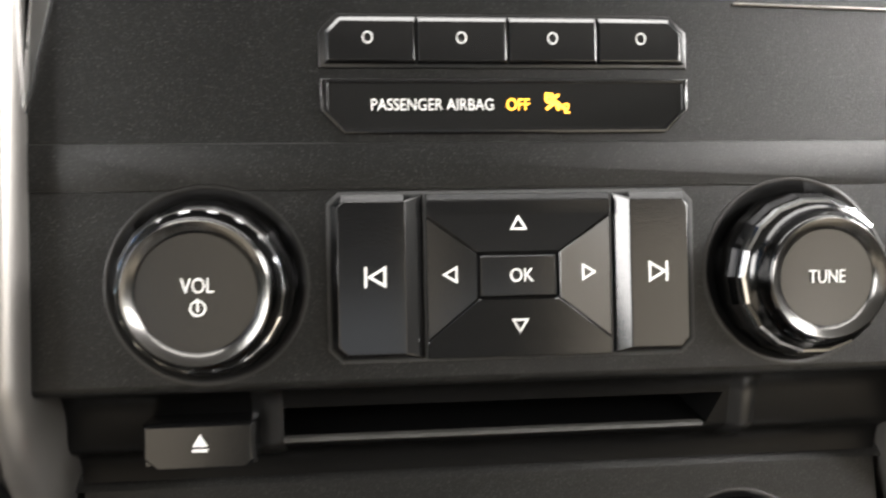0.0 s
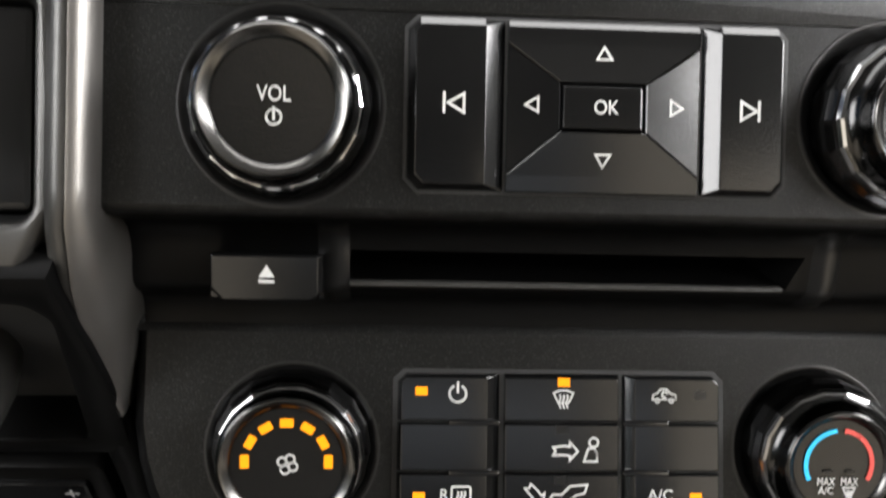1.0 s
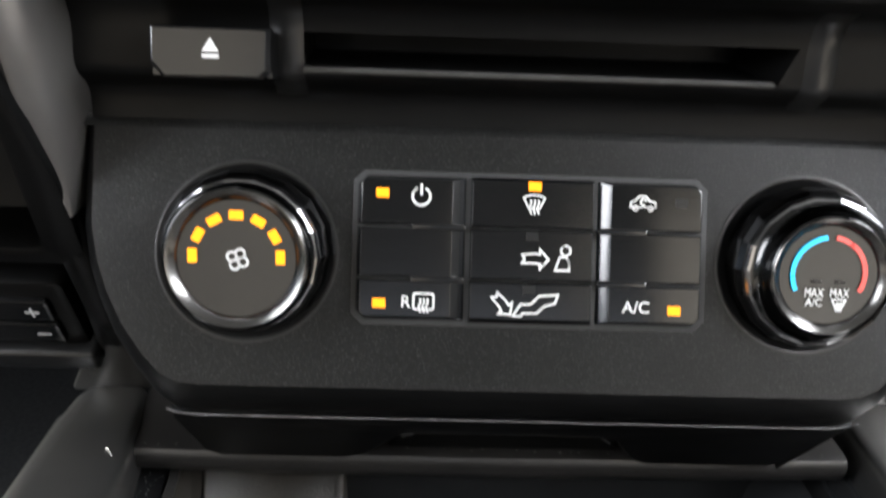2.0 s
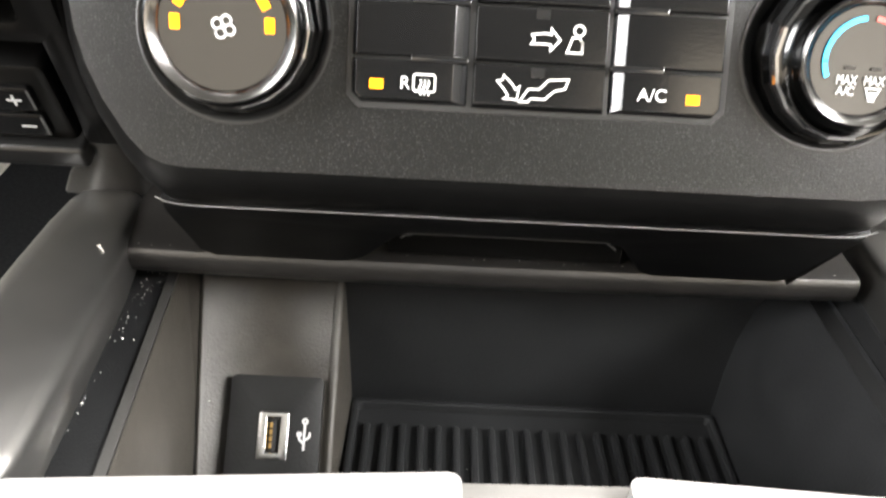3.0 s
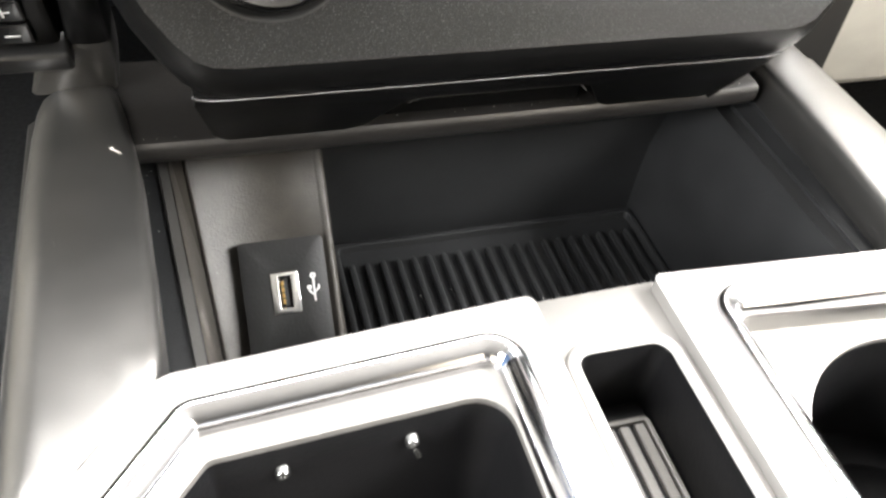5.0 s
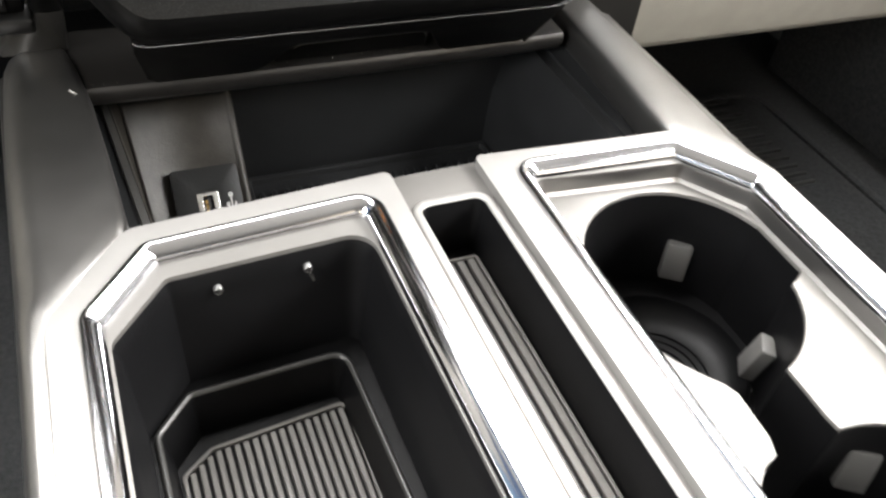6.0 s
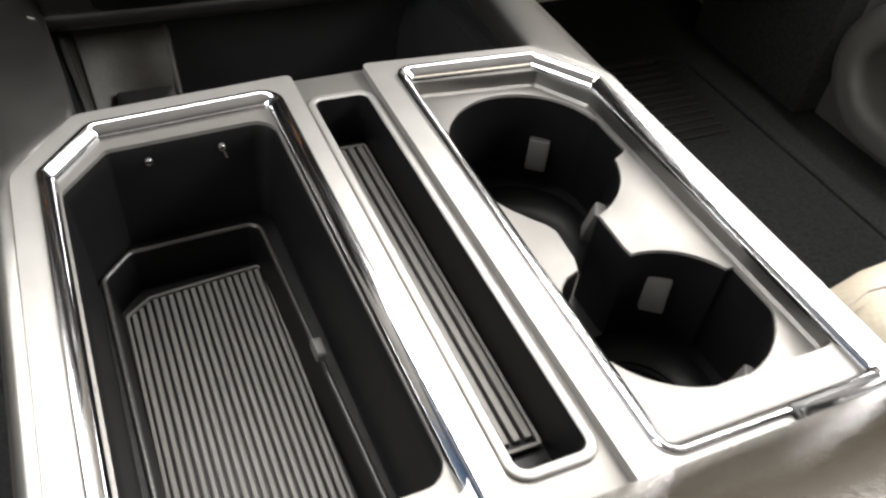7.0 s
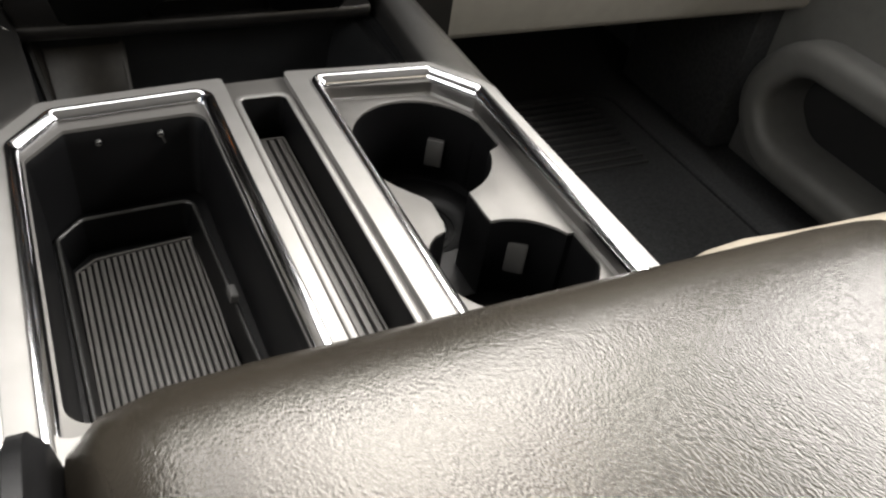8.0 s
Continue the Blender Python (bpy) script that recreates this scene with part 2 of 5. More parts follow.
def revolve(profile, cu, cv, M, n=64):
    """A solid of revolution from (radius, height) pairs round the axis at (cu, cv)."""
    bm = bmesh.new()
    rows = []
    for r, w in profile:
        if r < 1e-6:
            rows.append([bm.verts.new(M @ Vector((cu, cv, w)))])
        else:
            rows.append([bm.verts.new(M @ Vector((cu + r * math.cos(2 * math.pi * i / n), cv + r * math.sin(2 * math.pi * i / n), w))) for i in range(n)])
    for a, b in zip(rows, rows[1:]):
        for i in range(n):
            j = (i + 1) % n
            if len(a) == 1:
                bm.faces.new((a[0], b[i], b[j]))
            elif len(b) == 1:
                bm.faces.new((a[i], a[j], b[0]))
            else:
                bm.faces.new((a[i], a[j], b[j], b[i]))
    return bm


def inset(pts, ins):
    """Each side of a convex counter-clockwise outline moved inwards by its own amount."""
    k = len(pts)
    lines = []
    for i in range(k):
        a, b = Vector(pts[i]), Vector(pts[(i + 1) % k])
        t = (b - a).normalized()
        lines.append((a + Vector((-t.y, t.x)) * ins[i], t))
    out = []
    for i in range(k):
        (p, t), (q, s) = lines[i - 1], lines[i]
        det = t.x * s.y - t.y * s.x
        d = q - p
        u = (d.x * s.y - d.y * s.x) / det
        out.append((p.x + t.x * u, p.y + t.y * u))
    return out


def key(pts, ins, h, M, base=-0.004, bev=0.00025, drop=0.0014):
    """A push key: upright sides, then a slanted face to the inset top."""
    top = inset(pts, ins)
    bm = loft([at_height(pts, base), at_height(pts, h - drop), at_height(top, h)], closed=True, cap0=True)
    f = bm.faces.new([v for v in bm.verts if abs(v.co.z - h) < 1e-7])
    if bev:
        bmesh.ops.recalc_face_normals(bm, faces=bm.faces)
        es = [e for e in bm.edges if min(v.co.z for v in e.verts) > h - drop - 0.0002]
        bmesh.ops.bevel(bm, geom=es, offset=bev, segments=2, profile=0.5, affect="EDGES", clamp_overlap=True)
    bmesh.ops.transform(bm, matrix=M, verts=bm.verts)
    return bm


def add_stroke(bm, line, width, w, M, closed=False, thick=0.00012):
    a, b = offset(line, width / 2, closed), offset(line, -width / 2, closed)
    k = len(line)
    ids = range(k) if closed else range(k - 1)
    for i in ids:
        j = (i + 1) % k
        quad = [a[i], a[j], b[j], b[i]]
        hi = [bm.verts.new(M @ Vector((*p, w))) for p in quad]
        lo = [bm.verts.new(M @ Vector((*p, w - thick))) for p in quad]
        bm.faces.new(hi)
        for q in range(4):
            r = (q + 1) % 4
            bm.faces.new((hi[q], lo[q], lo[r], hi[r]))
    return bm


def strokes(lines, width, w, M):
    """lines: (points, closed)."""
    bm = bmesh.new()
    for pts, closed in lines:
        add_stroke(bm, pts, width, w, M, closed)
    bmesh.ops.remove_doubles(bm, verts=bm.verts, dist=1e-6)
    return bm


def arc(cx, cy, r, a0, a1, n=16, ry=None):
    return [(cx + r * math.cos(radians(a0 + (a1 - a0) * i / n)), cy + (ry or r) * math.sin(radians(a0 + (a1 - a0) * i / n))) for i in range(n + 1)]


def lettering(name, words, u, v, w, M, wide, high, mat, parent):
    """Words in the built-in font, centred at (u, v) and fitted into wide x high."""
    cu = bpy.data.curves.new(name, "FONT")
    cu.body, cu.size = words, 1.0
    cu.align_x, cu.align_y = "CENTER", "CENTER"
    tmp = bpy.data.objects.new(name, cu)
    scene.collection.objects.link(tmp)
    dg = bpy.context.evaluated_depsgraph_get()
    me = bpy.data.meshes.new_from_object(tmp.evaluated_get(dg))
    bpy.data.objects.remove(tmp)
    bpy.data.curves.remove(cu)
    xs = [p.co.x for p in me.vertices]
    ys = [p.co.y for p in me.vertices]
    cx, cy = (min(xs) + max(xs)) / 2, (min(ys) + max(ys)) / 2
    sx, sy = wide / (max(xs) - min(xs)), high / (max(ys) - min(ys))
    bm = bmesh.new()
    bm.from_mesh(me)
    bpy.data.meshes.remove(me)
    for p in bm.verts:
        p.co = Vector((u + (p.co.x - cx) * sx, v + (p.co.y - cy) * sy, w))
    ext = bmesh.ops.extrude_face_region(bm, geom=bm.faces[:])
    for g in ext["geom"]:
        if isinstance(g, bmesh.types.BMVert):
            g.co.z += 0.00012
    bmesh.ops.transform(bm, matrix=M, verts=bm.verts)
    return part(name, bm, mat, parent)


def rect(u0, v0, u1, v1):
    return [(u0, v0), (u1, v0), (u1, v1), (u0, v1)]


def box(x0, y0, z0, x1, y1, z1, bev=0.0, M=IDENT):
    return plate(rect(x0, y0, x1, y1), z0, z1, M, (), bev, 3)

# ---------------------------------------------------------------- the cabin's shell (setting)
def setting(name, bm, mat, label, category):
    ob = part(name, bm, mat, None, label)
    return tagged(ob, label, category, "", "structure")


setting("floor", box(-0.82, -1.75, 0.10, 0.82, 0.95, 0.15), M_CARPET, "black carpeted cabin floor of a pickup truck", "floor")
setting("wall_front", box(-0.82, 0.95, 0.10, 0.82, 0.99, 0.97), M_CARPET, "black carpeted bulkhead at the front of the footwell", "wall")
setting("ceiling", box(-0.82, -1.75, 1.46, 0.82, 0.17, 1.50), M_HEAD, "dark grey cloth headliner over the cabin, darkened to dim reflections", "ceiling")
setting("wall_rear", plate(rect(-0.82, 0.10, 0.82, 1.46), 0, 0.04, Matrix(((1, 0, 0, 0), (0, 0, 1, -1.79), (0, 1, 0, 0), (0, 0, 0, 1))),
                           [rect(-0.62, 1.0, 0.62, 1.20)]), M_DOOR, "rear cabin wall with a wide back window", "wall")
for side, nm in ((-1, "wall_left"), (1, "wall_right")):
    mm = Matrix(((0, 0, 1, 0.82 if side > 0 else -0.86), (1, 0, 0, 0), (0, 1, 0, 0), (0, 0, 0, 1)))
    front_low = 0.97 if side > 0 else 0.36
    setting(nm, plate([(-1.75, 0.10), (0.99, 0.10), (0.99, 0.93), (0.15, 1.50), (-1.75, 1.50)], 0, 0.04, mm,
                      [rpoly([(-1.55, 0.98), (-0.78, 0.98), (-0.78, 1.25), (-1.55, 1.25)], 0.04), rpoly([(-0.62, front_low), (0.62 if side < 0 else 0.40, front_low), (0.60 if side < 0 else 0.38, 0.99 if side < 0 else 1.10), (0.10, 1.36), (-0.62, 1.38)], 0.04)]),
            M_DOOR, "cabin side with its window openings" if side > 0 else "cabin side with a window and an open front doorway", "wall")
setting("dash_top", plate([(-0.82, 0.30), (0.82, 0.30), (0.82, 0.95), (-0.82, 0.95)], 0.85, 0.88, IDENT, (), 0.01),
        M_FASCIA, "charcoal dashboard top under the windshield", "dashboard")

# ---------------------------------------------------------------- centre stack
stack = thing("center_stack", (0, 0.20, 0.50), "charcoal plastic center stack with audio and climate controls", "dashboard")

# knobs: centre on the face, height of the front, radius of the bowl round it
VU, VV, VH = -0.0780, -0.0038, 0.0163
TU, TV, TH = 0.0764, -0.0036, 0.0160
FU, FV, FH = -0.0780, -0.0024, 0.0145
HU, HV, HH = 0.0758, -0.0025, 0.0135
BOWL = 0.0246


def disc(cu, cv, r, n=56):
    return [(cu + r * math.cos(2 * math.pi * i / n), cv + r * math.sin(2 * math.pi * i / n)) for i in range(n)]


def up_point(v, w):
    """(y, z) of a place on the upper face: v up the face, w out of it."""
    p = M_UP @ Vector((0, v, w))
    return p.y, p.z


def swept(prof, xs):
    """Strips between neighbouring x for a profile of (y, z)."""
    return loft([[(x, y, z) for y, z in prof] for x in xs], closed=False)


FACE_L, FACE_R = -0.1206, 0.1206
bowl_centres = [(VU, VV + 0.0015), (TU - 0.0010, TV + 0.0018)]
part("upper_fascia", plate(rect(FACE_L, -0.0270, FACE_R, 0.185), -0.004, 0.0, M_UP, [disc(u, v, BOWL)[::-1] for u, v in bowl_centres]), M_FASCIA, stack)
# the field above the keys stands slightly proud and ends in a step that runs round the bowls
step = [(FACE_L, 0.0212)]
for u, v in bowl_centres:
    rr = BOWL + 0.0004
    a = math.asin((0.0212 - v) / rr)
    step += [(u + rr * math.cos(math.pi - a + (2 * a - math.pi) * i / 14), v + rr * math.sin(math.pi - a + (2 * a - math.pi) * i / 14)) for i in range(15)]
step += [(FACE_R, 0.0212), (FACE_R, 0.0330), (FACE_L, 0.0330)]
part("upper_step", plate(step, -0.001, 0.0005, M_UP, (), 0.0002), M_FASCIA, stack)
low_roll = [up_point(-0.0270, 0.0), up_point(-0.0278, -0.0002), up_point(-0.0286, -0.0009), up_point(-0.0292, -0.0020), up_point(-0.0297, -0.0038)]
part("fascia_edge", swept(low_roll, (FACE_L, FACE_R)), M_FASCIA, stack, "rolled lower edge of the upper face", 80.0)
VALLEY = [low_roll[-1], (0.1792, 0.6482), (0.1826, 0.6472), (0.1858, 0.6454), (0.1880, 0.6428), (0.1890, 0.6398), (0.1892, 0.6372)]
LOWER = [(0.1884, 0.6278), (0.1890, 0.6262), (0.1908, 0.6240), (0.1935, 0.6222), (0.1956, 0.6198), (0.1962, 0.6168), (0.1958, 0.6130), (0.1950, 0.6090)]
SLOT_L, SLOT_R = -0.0632, 0.0652


def valley():
    bm = swept(VALLEY, (FACE_L, SLOT_L, SLOT_R, FACE_R))
    add_loft(bm, [[(x, y, z) for y, z in LOWER] for x in (FACE_L, SLOT_L, SLOT_R, FACE_R)], closed=False)
    for a, b in ((FACE_L, SLOT_L), (SLOT_R, FACE_R)):
        add_loft(bm, [[(x, *VALLEY[-1]), (x, *LOWER[0])] for x in (a, b)], closed=False)
    # the slot's inside, its right end slanting
    near = [(SLOT_L, *VALLEY[-1]), (SLOT_R, *VALLEY[-1]), (SLOT_R - 0.0045, *LOWER[0]), (SLOT_L, *LOWER[0])]
    far = [(x + (0.0 if x < 0 else -0.003), y + 0.030, z) for x, y, z in near]
    add_loft(bm, [near, far], closed=True, cap1=True)
    bm.faces.new([bm.verts.new(p) for p in ((SLOT_R, *VALLEY[-1]), (SLOT_R, *LOWER[0]), (SLOT_R - 0.0045, *LOWER[0]))])
    bmesh.ops.remove_doubles(bm, verts=bm.verts, dist=1e-6)
    return bm


part("slot_valley", valley(), M_VALLEY, stack, "smooth black valley with the disc slot", 50.0)
for xx in (-0.0664, 0.0712):
    def ridge(prof, xx=xx):
        return [[(xx + s, y - 0.0013 * math.cos(s / 0.0042 * math.pi / 2), z) for y, z in prof] for s in (-0.0042, -0.0030, -0.0015, 0.0, 0.0015, 0.0030, 0.0042)]
    part("slot_guide", loft(ridge(VALLEY[2:] + LOWER[:5]), closed=False), M_SMOOTH, stack, "rounded ridge beside the disc slot", 80.0)
part("slot_lip", loft([[(x, 0.1872, 0.6286), (x, 0.1866, 0.6280), (x, 0.1872, 0.6273), (x, 0.1890, 0.6272), (x, 0.1890, 0.6286)] for x in (SLOT_L + 0.001, SLOT_R - 0.006)], IDENT, True, True, True), M_RUNEDGE, stack, "thin lip below the disc slot")

# lower face with rounded lower corners
half = [(0.1262, 0.0325), (0.1262, 0.0050), (0.1245, -0.0060), (0.1215, -0.0160), (0.1170, -0.0260), (0.1105, -0.0360), (0.1050, -0.0425), (0.0985, -0.0472), (0.0900, -0.0483)]
outline = [(-u, v) for u, v in half] + [(u - 0.004 * (v < -0.02), v) for u, v in reversed(half)]


def rolled(d, w):
    """The lower face's outline drawn in by d (less at the sides), at depth w; its top edge stays."""
    ins_ = offset(outline, d)
    return [(u + 0.55 * (p - u), v if v > 0.03 else q, w) for (u, v), (p, q) in zip(outline, ins_)]


lower_bowls = [(FU, FV + 0.0020), (HU - 0.0014, HV + 0.0025)]
lf = plate([(u, v) for u, v, w in rolled(0.0115, 0)], -0.0040, 0.0, M_LO, [disc(u, v, BOWL - 0.0004)[::-1] for u, v in lower_bowls])
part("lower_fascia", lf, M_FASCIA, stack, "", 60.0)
lf = loft([rolled(0, -0.050), rolled(0, -0.0175), rolled(0.0016, -0.0110), rolled(0.0038, -0.0065), rolled(0.0070, -0.0030), rolled(0.0096, -0.0011), rolled(0.0115, -0.0001)], M_LO)
part("lower_edge", lf, M_VALLEY, stack, "smooth black rolled edge", 60.0)
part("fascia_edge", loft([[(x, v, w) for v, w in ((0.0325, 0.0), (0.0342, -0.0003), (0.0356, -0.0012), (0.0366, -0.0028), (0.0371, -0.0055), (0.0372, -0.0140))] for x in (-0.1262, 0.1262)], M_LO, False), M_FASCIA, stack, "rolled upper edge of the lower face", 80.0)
cover_m = tilted((0, 0.1780, 0.5295), -0.60)
cov = [(-0.1025, 0.0), (-0.1030, -0.006), (-0.0985, -0.030), (-0.0940, -0.0345), (-0.054, -0.0345), (-0.0470, -0.0310), (-0.0360, -0.0150), (-0.0325, -0.0130),
       (0.0262, -0.0130), (0.0310, -0.0155), (0.0400, -0.0310), (0.0450, -0.0345), (0.0850, -0.0345), (0.0890, -0.0320), (0.0985, -0.006), (0.0990, 0.0)]
part("lower_cover", plate(cov, -0.02, 0.0, cover_m, (), 0.0010, 2), M_VALLEY, stack, "black pull-out cover with a finger notch")
# seam of the cover, its glint put in as a pale grey line
part("cover_seam_glint", strokes([([(-0.1030, 0.0030), (-0.1010, 0.0006), (-0.0975, -0.0008), (-0.0920, -0.0013), (0.0890, -0.0013), (0.0945, -0.0008), (0.0975, 0.0006), (0.0992, 0.0030)], False)], 0.00034, 0.0006, cover_m), M_GREYPRINT_GLINT, stack, "fine seam line with its glint painted pale grey")
part("cover_corner", loft([[(x + 0.0002, y, z) for x, y, z in ((0.0985, 0.1795, 0.5275), (0.0890, 0.1960, 0.4990), (0.0895, 0.2005, 0.4990), (0.0995, 0.1850, 0.5275))], [(x + 0.0025, y + 0.003, z) for x, y, z in ((0.0985, 0.1795, 0.5275), (0.0890, 0.1960, 0.4990), (0.0895, 0.2005, 0.4990), (0.0995, 0.1850, 0.5275))]], IDENT, True, True, True), M_SMOOTH, stack, "smooth slanting corner of the cover")
part("notch_back", box(-0.040, 0.2030, 0.500, 0.036, 0.2080, 0.5260, 0.001), M_VALLEY, stack, "dark recess behind the finger notch")
part("notch_lip", plate([(-0.0310, -0.0120), (-0.0340, -0.0152), (0.0285, -0.0152), (0.0255, -0.0120)], -0.010, -0.0010, cover_m, (), 0.0004), M_RUNEDGE, stack, "grey lip of the finger notch")
for line in ([(-0.0352, -0.0150), (-0.0338, -0.0136), (-0.0318, -0.0127)], [(0.0262, -0.0128), (0.0276, -0.0142), (0.0296, -0.0168)]):
    part("corner_line", strokes([(line, False)], 0.0004, 0.0003, cover_m), M_RUNEDGE, stack, "paler line along the finger notch's corner")


def cut_rect(u0, v0, u1, v1, bl=0.0, br=0.0, tr=0.0, tl=0.0):
    """A counter-clockwise outline with slanted corners, and which sides they are (b, r, t, l, or c for a cut)."""
    pts, kinds = [], []
    for (x, y, c, ax, ay, bx, by, side) in ((u0, v0, bl, 0, 1, 1, 0, "b"), (u1, v0, br, -1, 0, 0, 1, "r"), (u1, v1, tr, 0, -1, -1, 0, "t"), (u0, v1, tl, 1, 0, 0, -1, "l")):
        if c:
            pts += [(x + ax * c, y + ay * c), (x + bx * c, y + by * c)]
            kinds += ["c", side]
        else:
            pts.append((x, y))
            kinds.append(side)
    return pts, kinds


def push_key(name, u0, v0, u1, v1, M, h=0.0028, cuts=(0, 0, 0, 0), edge=None, parent=stack, mat=M_KEY, label="", drop=0.0014):
    pts, kinds = cut_rect(u0, v0, u1, v1, *cuts)
    e = dict(b=0.0006, r=0.0006, t=0.0006, l=0.0006, c=0.0009)
    e.update(edge or {})
    return part(name, key(pts, [e[k] for k in kinds], h, M, drop=drop), mat, parent, label, 10.0)


G = 0.00025
# audio keys
part("key_bed", plate(cut_rect(-0.0485, -0.0231, 0.0476, 0.0205, 0.0035, 0.0035, 0.0030, 0.0030)[0], -0.004, 0.0004, M_UP, (), 0.0003), M_DARK, stack)
prev_key = push_key("track_key", -0.0477, -0.0223, -0.0235 - G, 0.0197, M_UP, 0.0036, (0.0030, 0, 0, 0.0027), dict(t=0.0020, l=0.0020, r=0.0050, c=0.0020, b=0.0016), label="black key for the previous track", drop=0.0033)
next_key = push_key("track_key", 0.0250 + G, -0.0223, 0.0469, 0.0197, M_UP, 0.0036, (0, 0.0030, 0.0027, 0), dict(t=0.0020, r=0.0020, l=0.0043, c=0.0020, b=0.0016), label="black key for the next track", drop=0.0033)


def upper_edge(u0, u1, v, h, parent):
    """The shallow chamfer along a key's upper rim."""
    part("upper_edge", loft([[(u, v - 0.0021, h + 0.00004), (u, v - 0.0002, h - 0.0012), (u, v - 0.0002, -0.001), (u, v - 0.0021, -0.001)] for u in (u0, u1)], M_UP, True, True, True), M_KEY, parent, "", 5.0)


upper_edge(-0.0447, -0.0290, 0.0197, 0.0036, prev_key)
upper_edge(0.0296, 0.0439, 0.0197, 0.0036, next_key)


def pad_key(sections, label, along_u=False):
    """One slanted quarter of the arrow pad, as sections (position, from, to, height)."""
    loops = []
    for p, a, b, h in sections:
        quad = [(a, p, -0.003), (a, p, h), (b, p, h), (b, p, -0.003)]
        loops.append([(y, x, z) for x, y, z in quad] if along_u else quad)
    bm = loft(loops, IDENT, True, True, True)
    bmesh.ops.recalc_face_normals(bm, faces=bm.faces)
    es = [e for e in bm.edges if all(v.co.z > 0 for v in e.verts)]
    bmesh.ops.bevel(bm, geom=es, offset=0.00022, segments=1, profile=0.5, affect="EDGES", clamp_overlap=True)
    bmesh.ops.transform(bm, matrix=M_UP, verts=bm.verts)
    return part("arrow_key", bm, M_KEY, stack, label, 6.0)


A, B, C, D = 0.0233, 0.0105, 0.0139, 0.0180
AR = A + 0.0012
hr, hc = 0.0024, 0.0040
g = 0.00018
up_key = pad_key([(0.0043 + g, -B, B, hc), (C + g, -A, AR, hr), (0.0178, -A, AR, hr), (0.0197, -A, AR, hr - 0.0012)], "upward arrow key")
dn_key = pad_key([(-0.0073 - g, -B, B, hc), (-D - g, -A, AR, hr), (-0.0223, -A, AR, hr - 0.0004)], "downward arrow key")
lf_key = pad_key([(-B - g, -0.0073, 0.0043, hc), (-A, -D + g, C - g, hr - 0.0003)], "left arrow key", True)
rt_key = pad_key([(B + g, -0.0073, 0.0043, hc), (AR, -D + g, C - g, hr - 0.0003)], "right arrow key", True)
ok_key = push_key("confirm_key", -B + g, -0.0073 + g, B - g, 0.0043 - g, M_UP, 0.0044, edge=dict(r=0.0009, t=0.0007, l=0.0005, b=0.0005), label="black key in the middle of the arrow pad")
lettering("lettering", "OK", 0.0007, -0.0014, 0.00445, M_UP, 0.0060, 0.0034, M_WHITE, ok_key)


def triangle(cx, cy, r, turn):
    return [(cx + r * math.cos(radians(turn + a)), cy + r * math.sin(radians(turn + a)) * 1.0) for a in (0, 120, 240)]

def leaning(p0, p1):
    """The stack's upper frame, tipped so that its surface runs from p0 to p1 (each: u, v, height)."""
    a, b = Vector(p0), Vector(p1)
    t = (b - a).normalized()
    side = Vector((0, 0, 1)).cross(t).normalized()
    n = t.cross(side).normalized()
    m = Matrix((t, side, n)).transposed().to_4x4()
    m.translation = a
    return M_UP @ m


# arrows lie on the slanted quarters: along the slope, pointing outwards
for kx, p0, p1, d in ((up_key, (0.0003, 0.0043, hc), (0.0003, C, hr), 0.0072), (dn_key, (0.0003, -0.0073, hc), (0.0003, -D, hr), 0.0066),
                      (lf_key, (-B, -0.0010, hc), (-A, -0.0010, hr - 0.0003), 0.0065), (rt_key, (B, -0.0010, hc), (AR, -0.0010, hr - 0.0003), 0.0075)):
    part("arrow_icon", strokes([(triangle(d, 0.0, 0.0021, 0), True)], 0.0005, 0.00025, leaning(p0, p1)), M_WHITE, kx)
part("track_icon", strokes([(triangle(-0.0353, -0.0012, 0.0026, 180), True), ([(-0.0388, -0.0038), (-0.0388, 0.0014)], False)], 0.0006, 0.00375, M_UP), M_WHITE, prev_key)
part("track_icon", strokes([(triangle(0.0358, -0.0012, 0.0026, 0), True), ([(0.0390, -0.0038), (0.0390, 0.0014)], False)], 0.0006, 0.00375, M_UP), M_WHITE, next_key)

# row of four blank keys and the airbag lamp
part("key_bed", plate(cut_rect(-0.0496, 0.0520, 0.0468, 0.0660, 0, 0, 0.0045, 0.0045)[0], -0.003, 0.0006, M_UP, (), 0.0004), M_SMOOTH, stack)
splits = [-0.0484, -0.0248, -0.0012, 0.0224, 0.0458]
for i in range(4):
    b = push_key("blank_key", splits[i] + G, 0.0530, splits[i + 1] - G, 0.0650, M_UP, 0.0024,
                 (0, 0, 0.0038 if i == 3 else 0, 0.0038 if i == 0 else 0), dict(t=0.0015, r=0.0012 if i == 3 else 0.0003, l=0.0010 if i == 0 else 0.0003, c=0.0014), label="blank black key with a small ring", drop=0.0010)
    cx = (-0.0372, -0.0133, 0.0104, 0.0338)[i]
    part("ring_icon", strokes([(arc(cx, 0.0594, 0.0012, 0, 340, 17, 0.0014), True)], 0.0004, 0.00255, M_UP), M_GREYPRINT_GLINT, b)
part("lamp_frame", plate(cut_rect(-0.0494, 0.0352, 0.0468, 0.0494, 0.0060, 0.0060, 0, 0)[0], -0.003, 0.0012, M_UP,
                         [list(reversed(cut_rect(-0.0474, 0.0366, 0.0452, 0.0482, 0.0046, 0.0046, 0, 0)[0]))], 0.0004), M_KEY, stack, "black bezel round the airbag lamp")
